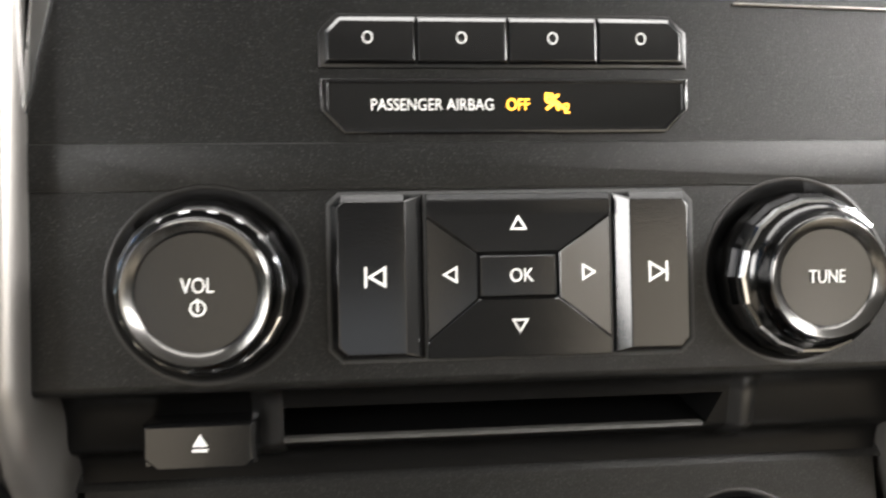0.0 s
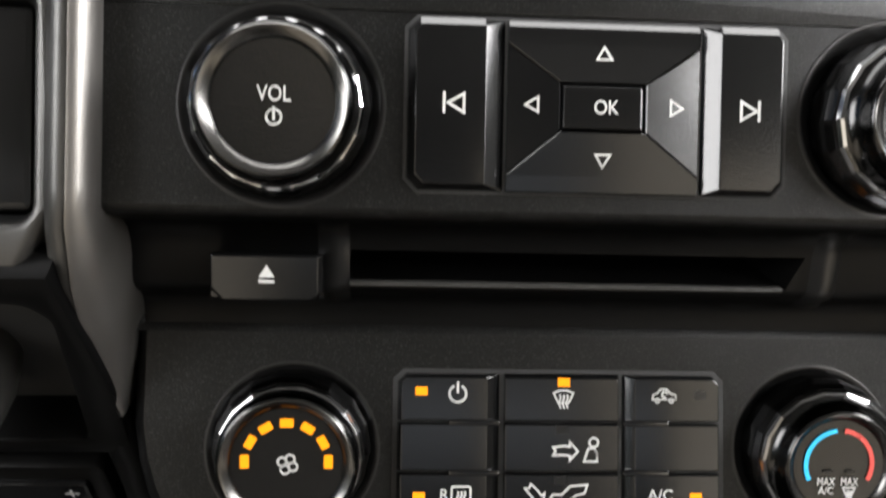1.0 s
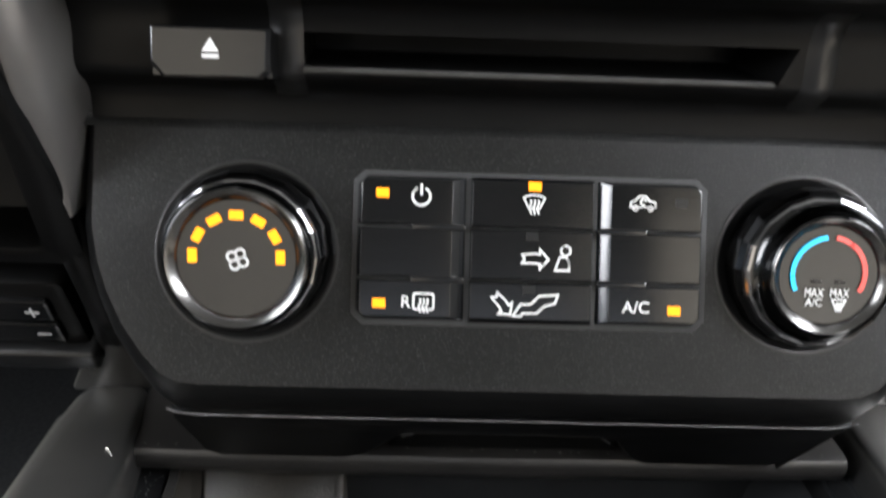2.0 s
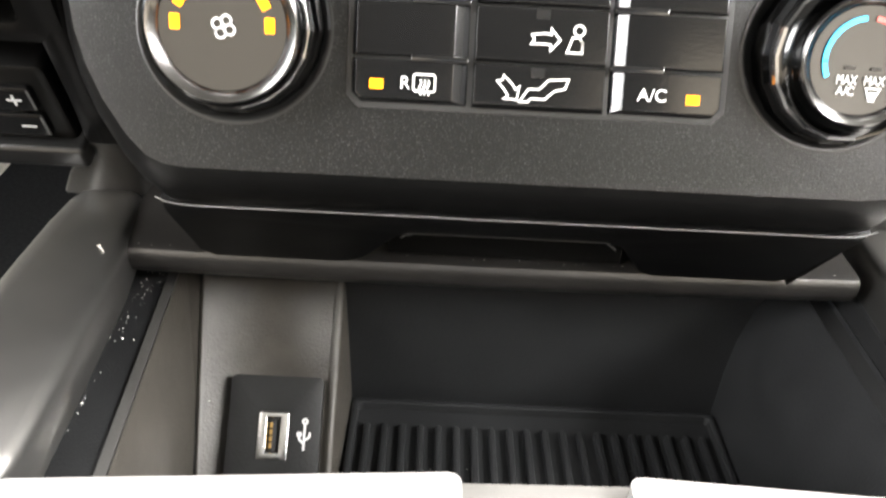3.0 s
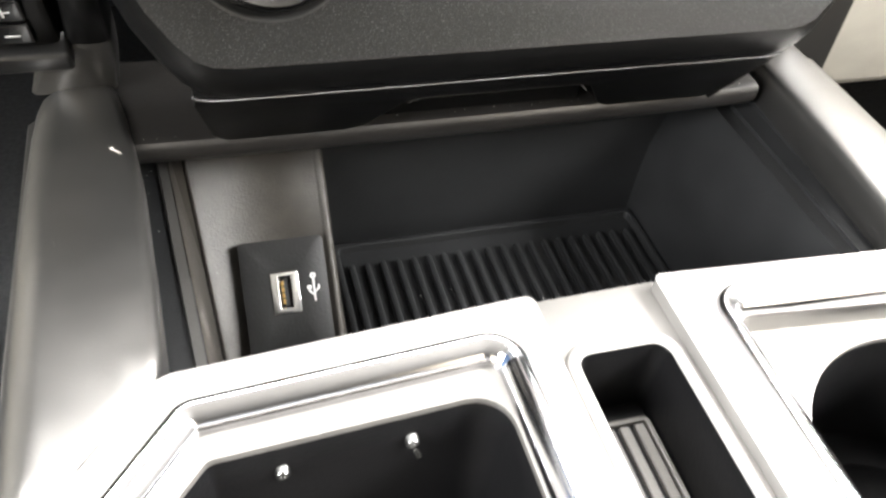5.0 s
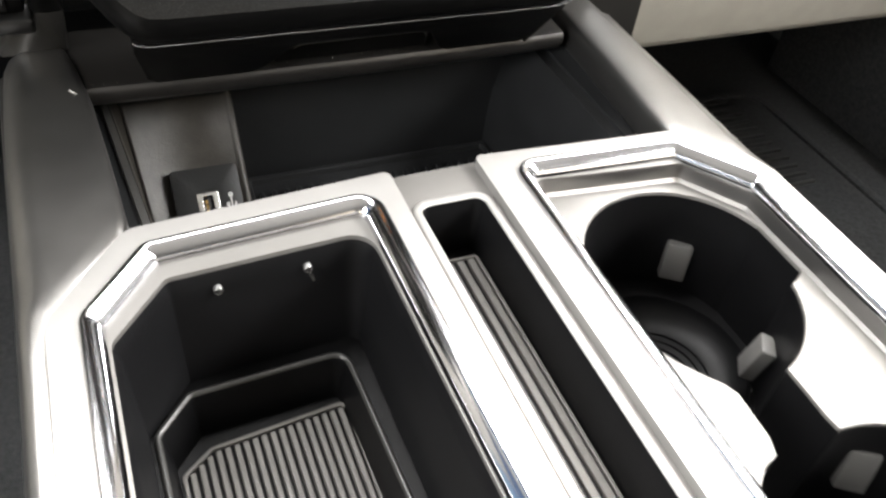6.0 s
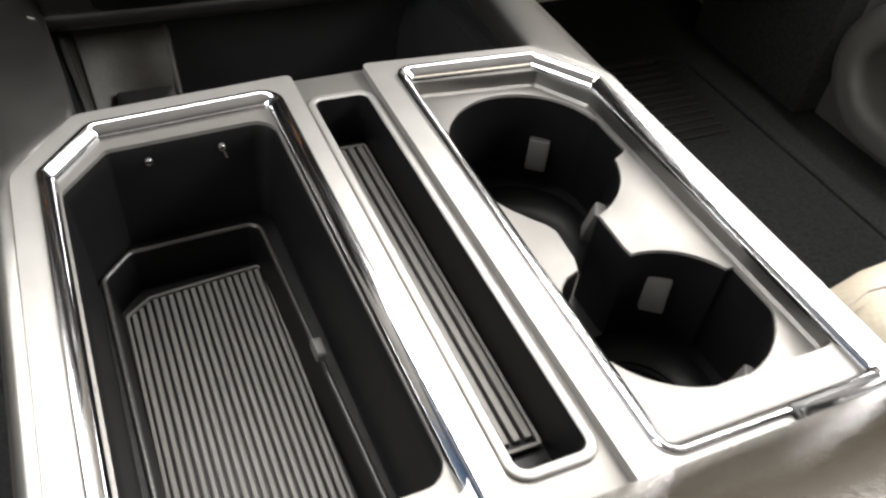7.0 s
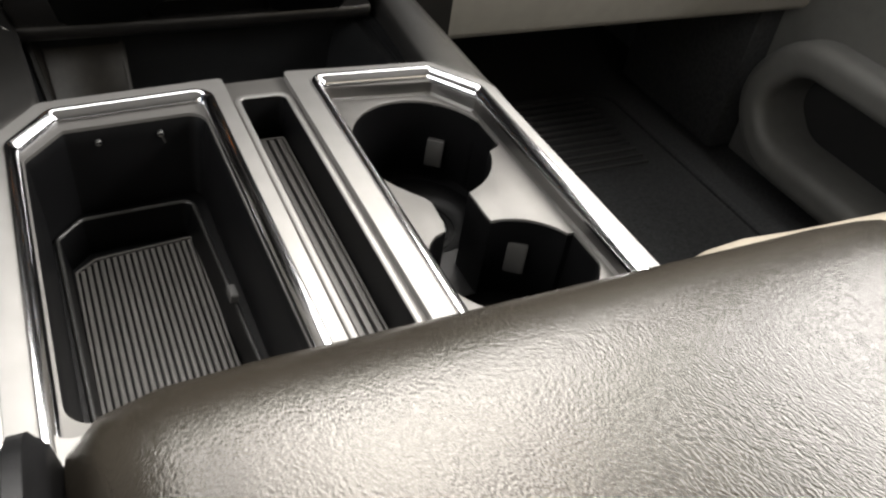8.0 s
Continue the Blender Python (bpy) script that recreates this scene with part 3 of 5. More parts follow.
lens = part("airbag_lamp", plate(cut_rect(-0.0474, 0.0366, 0.0452, 0.0482, 0.0046, 0.0046, 0, 0)[0], -0.002, 0.0004, M_UP), M_GLOSS, stack, "glossy black lens with airbag warning")
lettering("lettering", "PASSENGER AIRBAG", -0.0208, 0.0427, 0.00045, M_UP, 0.0315, 0.0030, M_WHITE, lens)
lettering("lamp_word", "OFF", 0.0014, 0.0427, 0.00045, M_UP, 0.0060, 0.0030, M_AMBER, lens)
part("lamp_icon", strokes([(arc(0.0098, 0.0443, 0.0010, 0, 330, 12), True), ([(0.0086, 0.0456), (0.0142, 0.0412)], False), ([(0.0088, 0.0414), (0.0112, 0.0432), (0.0122, 0.0412)], False),
                           ([(0.0112, 0.0446), (0.0122, 0.0452)], False)], 0.0008, 0.00055, M_UP), M_AMBER, lens)
lettering("lamp_word", "2", 0.0143, 0.0417, 0.00045, M_UP, 0.0017, 0.0026, M_AMBER, lens)


def knob(cu, cv, M, h, r, front, label, ring, tip, bowl, rim=M_CHROME):
    """A rotary knob in a bowl: faceted dark chrome skirt, bright chamfer, smooth collar, satin ring and black face."""
    flat = M
    M = M @ Matrix.Translation((cu, cv, h)) @ Matrix.Rotation(radians(tip), 4, "X") @ Matrix.Translation((-cu, -cv, -h))
    k = part("rotary_knob", revolve([(r * 1.05, -0.0085), (r * 1.085, h * 0.06), (r * 1.05, h * 0.30), (r, h * 0.44)], cu, cv, M, 18), M_DARKCHROME, stack, label, 8.0)
    part("chrome_rim", revolve([(r, h * 0.44), (r * 0.99, h * 0.52), (r * 0.965, h * 0.585), (r * 0.93, h * 0.61)], cu, cv, M, 18), rim, k, "faceted chrome rim", 8.0)
    top = min(r * 0.94, front * 1.16)
    part("collar", revolve([(r * 0.935, h * 0.595), (top, h * 0.64), (front * 1.075, h * 0.84), (front * 1.05, h * 0.93), (front * 1.03, h * 0.985), (front, h)], cu, cv, M, 72), M_COLLAR, k, "smooth dark chrome collar", 50.0)
    bu, bv, br = bowl
    part("bowl", revolve([(br + 0.0006, 0.0001), (br + 0.0002, 0.0002), (br - 0.0004, 0.0001), (br - 0.0011, -0.0004), (br - 0.0022, -0.0014), (br - 0.0036, -0.0026), (r * 0.9, -0.0036)], bu, bv, flat, 72), M_BOWL, k, "smooth black bowl round the knob", 60.0)
    q = ring
    part("satin_ring", revolve([(front, h), (front * 0.985, h + 0.0002), (front * (0.3 * 0.985 + 0.7 * q), h - 0.0007), (front * (q + 0.01), h - 0.0017), (front * q, h - 0.0020)], cu, cv, M, 72), M_SATIN, k, "satin silver ring")
    part("face", revolve([(front * q, h - 0.0018), (front * 0.5, h - 0.0021), (0, h - 0.0022)], cu, cv, M, 72), M_KEY, k, "matt black knob face")
    return k, M, h - 0.0016


kv, MV, wv = knob(VU, VV, M_UP, VH, 0.0206, 0.0170, "chrome-rimmed black volume knob", 0.82, 3.0, (*bowl_centres[0], BOWL))
lettering("lettering", "VOL", VU + 0.0002, VV + 0.0017, wv, MV, 0.0076, 0.0035, M_WHITE, kv)
part("power_icon", strokes([(arc(VU + 0.0002, VV - 0.0036, 0.0017, 0, 340, 20), True), ([(VU + 0.0002, VV - 0.0044), (VU + 0.0002, VV - 0.0013)], False)], 0.00045, wv + 0.0001, MV), M_WHITE, kv)
kt, MT, wt = knob(TU, TV, M_UP, TH, 0.0206, 0.0152, "chrome-rimmed black tuning knob", 0.80, 3.0, (*bowl_centres[1], BOWL))
lettering("lettering", "TUNE", TU, TV + 0.0003, wt, MT, 0.0096, 0.0033, M_WHITE, kt)

# eject key, recessed beside the disc slot
ej_m = tilted((-0.0828, 0.1765, 0.6336), 0.26)
ej = push_key("eject_key", -0.0147, -0.0062, 0.0143, 0.0062, ej_m, 0.0, (0.003, 0.0022, 0, 0), dict(r=0.0012, c=0.0010), label="black disc eject key")
ej_body = part("key_body", box(-0.0147, -0.0055, -0.022, 0.0143, 0.0060, -0.003, 0, ej_m), M_KEY, ej)
bm = plate([(-0.0020, 0.0002), (0.0020, 0.0002), (0.0, 0.0034)], 0.0, 0.00025, ej_m)
add_plate(bm, rect(-0.0020, -0.0013, 0.0020, -0.0005), 0.0, 0.00025, ej_m)
part("eject_icon", bm, M_WHITE, ej)

# climate keys
part("key_bed", plate(cut_rect(-0.0497, -0.0192, 0.0473, 0.0227, 0.0030, 0.0030, 0.0030, 0.0030)[0], -0.004, 0.0004, M_LO, (), 0.0003), M_DARK, stack)
cols = [-0.0488, -0.0180, 0.0160, 0.0465]
rows_ = [0.0218, 0.0077, -0.0065, -0.0182]
climate = {}
for ci in range(3):
    for ri in range(3):
        cut = (0.0026 if (ci, ri) == (0, 2) else 0, 0.0026 if (ci, ri) == (2, 2) else 0, 0.0026 if (ci, ri) == (2, 0) else 0, 0.0026 if (ci, ri) == (0, 0) else 0)
        ed = dict(t=0.0004, b=0.0004, l=0.0003, r=0.0003)
        if ci == 0:
            ed.update(l=0.0013, r=0.0045)
        if ci == 2:
            ed.update(r=0.0013, l=0.0042)
        if ri == 0:
            ed["t"] = 0.0012
        if ri == 2:
            ed["b"] = 0.0012
        climate[ci, ri] = push_key("climate_key", cols[ci] + G, rows_[ri + 1] + G, cols[ci + 1] - G, rows_[ri] - G, M_LO, 0.0028, cut, ed, drop=0.0029 if ci != 1 else 0.0014)
W = 0.00292
for v in (0.0077, -0.0065):
    part("key_divider", plate(rpoly(rect(-0.0336, v - 0.0009, -0.0190, v + 0.0009), 0.0008), 0.001, 0.0034, M_LO, (), 0.0004), M_KEY, stack)
    part("key_divider", plate(rpoly(rect(0.0165, v - 0.0009, 0.0303, v + 0.0009), 0.0008), 0.001, 0.0034, M_LO, (), 0.0004), M_KEY, stack)


def led(u, v, parent, lit=True, M=M_LO, w=W):
    part("indicator", plate(rect(u - 0.0017, v - 0.0012, u + 0.0017, v + 0.0012), w - 0.0002, w + 0.0001, M), M_AMBERLED if lit else M_SMOOTH, parent, "lit amber indicator" if lit else "unlit indicator")


led(-0.0416, 0.0165, climate[0, 0])
led(-0.0006, 0.0193, climate[1, 0])
led(-0.0419, -0.0132, climate[0, 2])
led(0.0381, -0.0133, climate[2, 2])
led(0.0394, 0.0159, climate[2, 0], False)
led(-0.0010, 0.0058, climate[1, 1], False)
led(-0.0015, -0.0086, climate[1, 2], False)
part("power_icon", strokes([(arc(-0.0312, 0.0158, 0.0024, 115, 425, 22), False), ([(-0.0312, 0.0160), (-0.0312, 0.0192)], False)], 0.0006, W, M_LO), M_WHITE, climate[0, 0])


def heat_waves(cx, cy, s):
    return [([(cx + k * 0.0011 * s + 0.0003 * s * math.sin(q * 1.3), cy + (0.5 - q / 6) * 0.0042 * s) for q in range(7)], False) for k in (-1, 0, 1)]


part("defrost_icon", strokes([([(-0.0036, 0.0162), (-0.0018, 0.0170), (0.0004, 0.0170), (0.0022, 0.0162), (0.0008, 0.0134), (-0.0022, 0.0134)], True)] + heat_waves(-0.0007, 0.0138, 0.95), 0.00045, W, M_LO), M_WHITE, climate[1, 0])
part("car_icon", strokes([([(0.0254, 0.0146), (0.0256, 0.0160), (0.0268, 0.0164), (0.0278, 0.0176), (0.0296, 0.0176), (0.0307, 0.0163), (0.0322, 0.0160), (0.0323, 0.0146)], True),
                          (arc(0.0268, 0.0143, 0.0006, 0, 330, 10), True), (arc(0.0309, 0.0143, 0.0006, 0, 330, 10), True), (arc(0.0290, 0.0160, 0.0008, 20, 300, 10), False)], 0.00045, W, M_LO), M_WHITE, climate[2, 0])


def flow_arrow(x, y, s, turn):
    pts = [(-1.0, 0.30), (-0.1, 0.42), (0.35, 0.36), (0.35, 0.72), (1.0, 0.0), (0.35, -0.72), (0.35, -0.36), (-0.1, -0.30), (-1.0, -0.32), (-0.8, 0.0)]
    c, d = math.cos(radians(turn)), math.sin(radians(turn))
    return [(x + s * (a * c - b * d), y + s * (a * d + b * c)) for a, b in pts]


part("vent_icon", strokes([(flow_arrow(0.0000, -0.0003, 0.0036, 0), True), (arc(0.0082, 0.0022, 0.0013, 0, 330, 14), True),
                           ([(0.0054, -0.0032), (0.0066, 0.0004), (0.0082, 0.0006), (0.0092, -0.0008), (0.0092, -0.0032)], True)], 0.00055, W, M_LO), M_WHITE, climate[1, 1])
part("floor_icon", strokes([(flow_arrow(-0.0086, -0.0128, 0.0034, -50), True),
                            ([(-0.0058, -0.0158), (-0.0036, -0.0126), (-0.0010, -0.0126), (0.0014, -0.0102), (0.0064, -0.0098), (0.0056, -0.0122), (0.0030, -0.0128), (0.0006, -0.0150), (-0.0030, -0.0150), (-0.0036, -0.0158)], True)],
                           0.0005, W, M_LO), M_WHITE, climate[1, 2])
lettering("lettering", "R", -0.0346, -0.0126, W, M_LO, 0.0023, 0.0031, M_WHITE, climate[0, 2])
part("defrost_icon", strokes([(rpoly(rect(-0.0326, -0.0146, -0.0272, -0.0104), 0.0006, 3), True)] + heat_waves(-0.0299, -0.0136, 0.9), 0.0005, W, M_LO), M_WHITE, climate[0, 2])
lettering("lettering", "A/C", 0.0276, -0.0126, W, M_LO, 0.0074, 0.0031, M_WHITE, climate[2, 2])

# fan knob with its amber arc, temperature knob with its blue and red arc
kf, MF, wf = knob(FU, FV, M_LO, FH, 0.0208, 0.0180, "chrome-rimmed black fan speed knob with lit amber arc", 0.84, 8.0, (*lower_bowls[0], BOWL - 0.0004), M_RIM)
for a in (0, 30, 60, 90, 120, 150, 180):
    mloc = MF @ Matrix.Translation((FU + 0.0112 * math.cos(radians(a)), FV + 0.0006 + 0.0106 * math.sin(radians(a)), 0)) @ Matrix.Rotation(radians(a - 90), 4, "Z")
    part("speed_lamp", plate(rpoly(rect(-0.0018, -0.00115, 0.0018, 0.00115), 0.0003, 2), wf - 0.0002, wf + 0.0002, mloc), M_AMBERLED, kf, "lit amber fan speed lamp")
petals = []
for a in (65, 155, 245, 335):
    cx, cy = FU + 0.0003 + 0.0016 * math.cos(radians(a)), FV - 0.0001 + 0.0016 * math.sin(radians(a))
    petals.append((arc(cx, cy, 0.0012, a, a + 330, 12), True))
part("fan_icon", strokes(petals, 0.0005, wf + 0.0001, MF), M_WHITE, kf)
kh, MH, wh = knob(HU, HV, M_LO, HH, 0.0208, 0.0154, "chrome-rimmed black temperature knob with blue and red arc", 0.84, 8.0, (*lower_bowls[1], BOWL - 0.0004), M_RIM)
part("cold_arc", strokes([(arc(HU, HV + 0.0004, 0.0096, 97, 208, 24), False)], 0.0012, wh + 0.0002, MH), M_BLUE, kh, "blue cold arc")
part("hot_arc", strokes([(arc(HU, HV + 0.0004, 0.0096, 83, -28, 24), False)], 0.0012, wh + 0.0001, MH), M_RED, kh, "red hot arc")
lettering("lettering", "MAX", HU - 0.0034, HV - 0.0046, wh, MH, 0.0050, 0.0022, M_WHITE, kh)
lettering("lettering", "MAX", HU + 0.0034, HV - 0.0046, wh, MH, 0.0050, 0.0022, M_WHITE, kh)
lettering("lettering", "A/C", HU - 0.0034, HV - 0.0072, wh, MH, 0.0044, 0.0021, M_WHITE, kh)
part("defrost_icon", strokes([([(HU + 0.0016, HV - 0.0064), (HU + 0.0052, HV - 0.0064), (HU + 0.0042, HV - 0.0086), (HU + 0.0026, HV - 0.0086)], True)] + heat_waves(HU + 0.0034, HV - 0.0084, 0.55), 0.0004, wh, MH), M_WHITE, kh)
for du in (-0.0030, 0.0034):
    part("indicator", plate(rect(HU + du - 0.0012, HV - 0.0022, HU + du + 0.0012, HV - 0.0014), wh - 0.0002, wh + 0.0001, MH), M_SMOOTH, kh, "unlit indicator")


# silver side trims of the stack, mirrored
def side_trim(s):
    # inner edge, crest, outer edge
    st = [((0.1206, 0.2390, 0.857), (0.1245, 0.2320, 0.857), (0.1310, 0.2350, 0.857)), ((0.1206, 0.2225, 0.8100), (0.1245, 0.2155, 0.8100), (0.1310, 0.2185, 0.8100)),
          ((0.1206, 0.1700, 0.6600), (0.1245, 0.1625, 0.6600), (0.1310, 0.1650, 0.6600)), ((0.1206, 0.1680, 0.6545), (0.1248, 0.1605, 0.6520), (0.1315, 0.1640, 0.6500)),
          ((0.1204, 0.1800, 0.6340), (0.1275, 0.1665, 0.6340), (0.1340, 0.1690, 0.6320)), ((0.1216, 0.1935, 0.6155), (0.1300, 0.1760, 0.6150), (0.1350, 0.1790, 0.6150)),
          ((0.1244, 0.1920, 0.6000), (0.1290, 0.1830, 0.6000), (0.1325, 0.1860, 0.5990)), ((0.1264, 0.1900, 0.5860), (0.1272, 0.1880, 0.5850), (0.1280, 0.1890, 0.5845))]
    loops, flank = [], []
    for (xi, yi, zi), (xc, yc, zc), (xo, yo, zo) in st:
        q = 0.25
        ex, ey, ez = xc + 0.12 * (xo - xc), yc + 0.02 * (yo - yc), zc + 0.12 * (zo - zc)
        loops.append([(s * xi, yi + 0.035, zi), (s * xi, yi, zi), (s * (xi + q * (xc - xi)), yi + 0.80 * (yc - yi), zi + q * (zc - zi)), (s * xc, yc, zc), (s * ex, ey, ez), (s * (ex + 0.0003), ey + 0.035, ez)])
        flank.append([(s * (ex - 0.001), ey + 0.030, ez), (s * (ex + 0.0002), ey + 0.0008, ez), (s * (ex + 0.0008), ey + 0.0004, ez), (s * (xc + 0.6 * (xo - xc)), yc + 0.35 * (yo - yc), zc + 0.6 * (zo - zc)), (s * xo, yo, zo), (s * (xo + 0.001), yo + 0.030, zo)])
    part("side_trim", loft(loops, closed=True, cap0=True, cap1=True), M_TRIM, stack, "satin silver trim along the stack's edge", 55.0)
    part("trim_flank", loft(flank, closed=True, cap0=True, cap1=True), M_VENT, stack, "dark satin flank of the trim", 55.0)


side_trim(-1)
side_trim(1)
for s in (-1, 1):
    tri = [(s * 0.1222, 0.0335), (s * 0.1000, 0.130), (s * 0.1130, 0.135)]
    part("chrome_wedge", plate(tri if s > 0 else tri[::-1], -0.001, 0.0016, M_UP, (), 0.0005), M_CHROME, stack, "narrow chrome wedge beside the trim")

part("bezel_line", plate([(0.0600, 0.0690), (0.1195, 0.0676), (0.1195, 0.0684), (0.0600, 0.0698)], -0.001, 0.0010, M_UP, (), 0.0003), M_TRIM, stack, "fine bright line under the screen")

# ---------------------------------------------------------------- floor console
console = thing("center_console", (0, -0.02, 0.15), "silver floor console with storage bin, coin slot and cup holders", "console")

# flanks down to the floor, and the long rails beside the front bin
for s in (-1, 1):
    fl = [(s * 0.150, 0.236), (s * 0.160, 0.225), (s * 0.158, 0.05), (s * 0.157, -0.16), (s * 0.157, -0.70), (s * 0.145, -0.70), (s * 0.145, -0.10), (s * 0.145, 0.236)]
    part("flank", plate(fl if s < 0 else fl[::-1], 0.15, 0.4935, IDENT, (), 0.002), M_RAIL, console, "satin grey side of the console")


def rail(s, stations):
    """Flat-topped rail with rounded edges, from beside the deck forward to the dash; stations: (y, inner x, outer x)."""
    secs = []
    for y, xi, xo in stations:
        z = 0.4992 if y < 0.06 else 0.5012
        k = min(1.0, (xo - xi) / 0.026)
        secs.append([(s * xi, y, z - 0.016), (s * xi, y, z - 0.0034), (s * (xi + 0.0006 * k), y, z - 0.0016), (s * (xi + 0.0018 * k), y, z - 0.0005), (s * (xi + 0.0036 * k), y, z), (s * (xi + 0.0100 * k), y, z + 0.0004),
                     (s * (xo - 0.0125 * k), y, z + 0.0002), (s * (xo - 0.0080 * k), y, z - 0.0010), (s * (xo - 0.0042 * k), y, z - 0.0038), (s * (xo - 0.0014 * k), y, z - 0.0085), (s * xo, y, z - 0.016), (s * xo, y, z - 0.050)])
    return part("rail", loft(secs, IDENT, True, True, True), M_RAIL, console, "satin grey rail beside the front bin", 50.0)


BESIDE = [(-0.150, 0.1475, 0.1590), (0.052, 0.1470, 0.1590), (0.066, 0.1440, 0.1590), (0.080, 0.1350, 0.1592), (0.0985, 0.1195, 0.1595), (0.110, 0.1180, 0.1595)]
rail(-1, BESIDE + [(0.140, 0.1195, 0.1598), (0.190, 0.1226, 0.1600), (0.215, 0.1260, 0.1596), (0.2310, 0.1290, 0.1585), (0.2330, 0.1296, 0.1578)])
rail(1, [(y, a, b - 0.004) for y, a, b in BESIDE] + [(0.140, 0.1195, 0.1558), (0.190, 0.1224, 0.1560), (0.215, 0.1234, 0.1556), (0.2350, 0.1245, 0.1550), (0.2370, 0.1250, 0.1545)])

# pillars that rise from the rails' far ends beside the stack: (z, inner x, outer x, y)
PILLAR = [(0.4990, 0.1285, 0.1575, 0.2336), (0.5080, 0.1275, 0.1530, 0.2306), (0.5170, 0.1268, 0.1455, 0.2260), (0.5260, 0.1264, 0.1400, 0.2196)]
UPPER = [(0.5258, 0.1264, 0.1400, 0.2198), (0.5450, 0.1262, 0.1376, 0.2086), (0.5650, 0.1262, 0.1376, 0.1990), (0.5850, 0.1266, 0.1388, 0.1920), (0.6020, 0.1290, 0.1402, 0.1890)]
for s in (-1, 1):
    for stations, nm, mt, words in ((PILLAR, "pillar", M_VENT, "satin grey foot between rail and dashboard"), (UPPER, "filler_panel", M_VALLEY, "dull black side between stack and dashboard")):
        secs = [[(s * xi, y + 0.022, z), (s * xi, y + 0.0016, z), (s * (xi + 0.0012), y, z), (s * (0.5 * xi + 0.5 * xo), y - 0.0008, z), (s * (xo - 0.0016), y, z), (s * xo, y + 0.0022, z), (s * xo, y + 0.022, z)] for z, xi, xo, y in stations]
        part(nm, loft(secs, IDENT, True, True, True), mt, console, words, 60.0)

# deck outlines, counter-clockwise
deck_out = [(-0.1490, -0.1575), (0.1490, -0.1575), (0.1480, 0.0640), (0.1190, 0.1030), (0.0220, 0.1100), (-0.0170, 0.1090), (-0.1200, 0.1000), (-0.1470, 0.0630)]
deck_line = rpoly(deck_out, [0.004, 0.004, 0.006, 0.006, 0.002, 0.002, 0.006, 0.008])
mouth = rpoly([(-0.1290, -0.1260), (-0.0318, -0.1260), (-0.0338, 0.0815), (-0.1095, 0.0768), (-0.1300, 0.0525)], [0.012, 0.010, 0.010, 0.004, 0.006], 6)
slot = rpoly(rect(-0.0110, -0.1315, 0.0160, 0.0872), 0.0045, 5)
cupline = rpoly([(0.0415, -0.1250), (0.1362, -0.1240), (0.1340, 0.0590), (0.1145, 0.0862), (0.0415, 0.0925)], [0.010, 0.006, 0.004, 0.004, 0.006], 5)
part("deck", plate(deck_line, 0.4850, 0.4975, IDENT, [mouth[::-1], offset(slot, -0.0035)[::-1], cupline[::-1]], 0.0018, 3), M_PLATE, console, "satin champagne-grey deck")
# raised fields left and right of the coin slot
leftf = rpoly([(-0.1488, -0.1580), (-0.0172, -0.1580), (-0.0168, 0.1082), (-0.1195, 0.1004), (-0.1480, 0.0630)], [0.004, 0.003, 0.003, 0.010, 0.016], 8)
rightf = rpoly([(0.0225, -0.1580), (0.1488, -0.1580), (0.1484, 0.0660), (0.1195, 0.1035), (0.0216, 0.1090)], [0.003, 0.004, 0.016, 0.010, 0.003], 8)
hole_l = rpoly([(-0.1340, -0.1340), (-0.0285, -0.1340), (-0.0300, 0.0930), (-0.1130, 0.0872), (-0.1345, 0.0600)], [0.008, 0.008, 0.007, 0.006, 0.007])
hole_r = rpoly([(0.0388, -0.1430), (0.1372, -0.1430), (0.1372, 0.0620), (0.1142, 0.0922), (0.0388, 0.0968)], [0.005, 0.005, 0.006, 0.006, 0.006])
part("raised_field", plate(leftf, 0.4940, 0.5022, IDENT, [hole_l[::-1]], 0.0036, 6), M_SILVER, console, "raised silver field round the storage bin")
part("raised_field", plate(rightf, 0.4940, 0.5022, IDENT, [hole_r[::-1]], 0.0036, 6), M_SILVER, console, "raised silver field round the cup holders")
part("slot_rim", plate(offset(slot, -0.0042), 0.4960, 0.4992, IDENT, [slot[::-1]], 0.0012, 3), M_SILVER, console, "rounded silver rim of the coin slot")


def bead(path, closed, secs, name, mat, label):
    """A moulding along an outline: secs are (distance inwards, height)."""
    rows = [at_height(offset(path, d, closed), z) for d, z in secs]
    k = len(path)
    bm = bmesh.new()
    vs = [[bm.verts.new(p) for p in r] for r in rows]
    n = len(vs)
    for q in range(n):
        a, b = vs[q], vs[(q + 1) % n]
        for i in range(k if closed else k - 1):
            j = (i + 1) % k
            bm.faces.new((a[i], a[j], b[j], b[i]))
    if not closed:
        bm.faces.new([r[0] for r in vs])
        bm.faces.new([r[-1] for r in reversed(vs)])
    return part(name, bm, mat, console, label, 70.0)


BEAD = [(0.0, 0.5000), (0.0001, 0.5026), (0.0004, 0.5034), (0.0010, 0.5039), (0.0018, 0.5040), (0.0028, 0.5037), (0.0042, 0.5029), (0.0056, 0.5017), (0.0068, 0.5004), (0.0074, 0.4994), (0.0076, 0.4975)]
ring_l = rpoly([(-0.0240, -0.1400), (-0.0255, 0.0978), (-0.1148, 0.0912), (-0.1385, 0.0615), (-0.1378, -0.1430)], [0, 0.011, 0.008, 0.010, 0], 8)
bead(ring_l, False, BEAD, "chrome_strip", M_STRIP, "chrome strip round the storage bin")
ring_r = rpoly([(0.0345, -0.1470), (0.1412, -0.1470), (0.1412, 0.0640), (0.1160, 0.0965), (0.0345, 0.1008)], [0.010, 0.008, 0.008, 0.008, 0.010], 8)
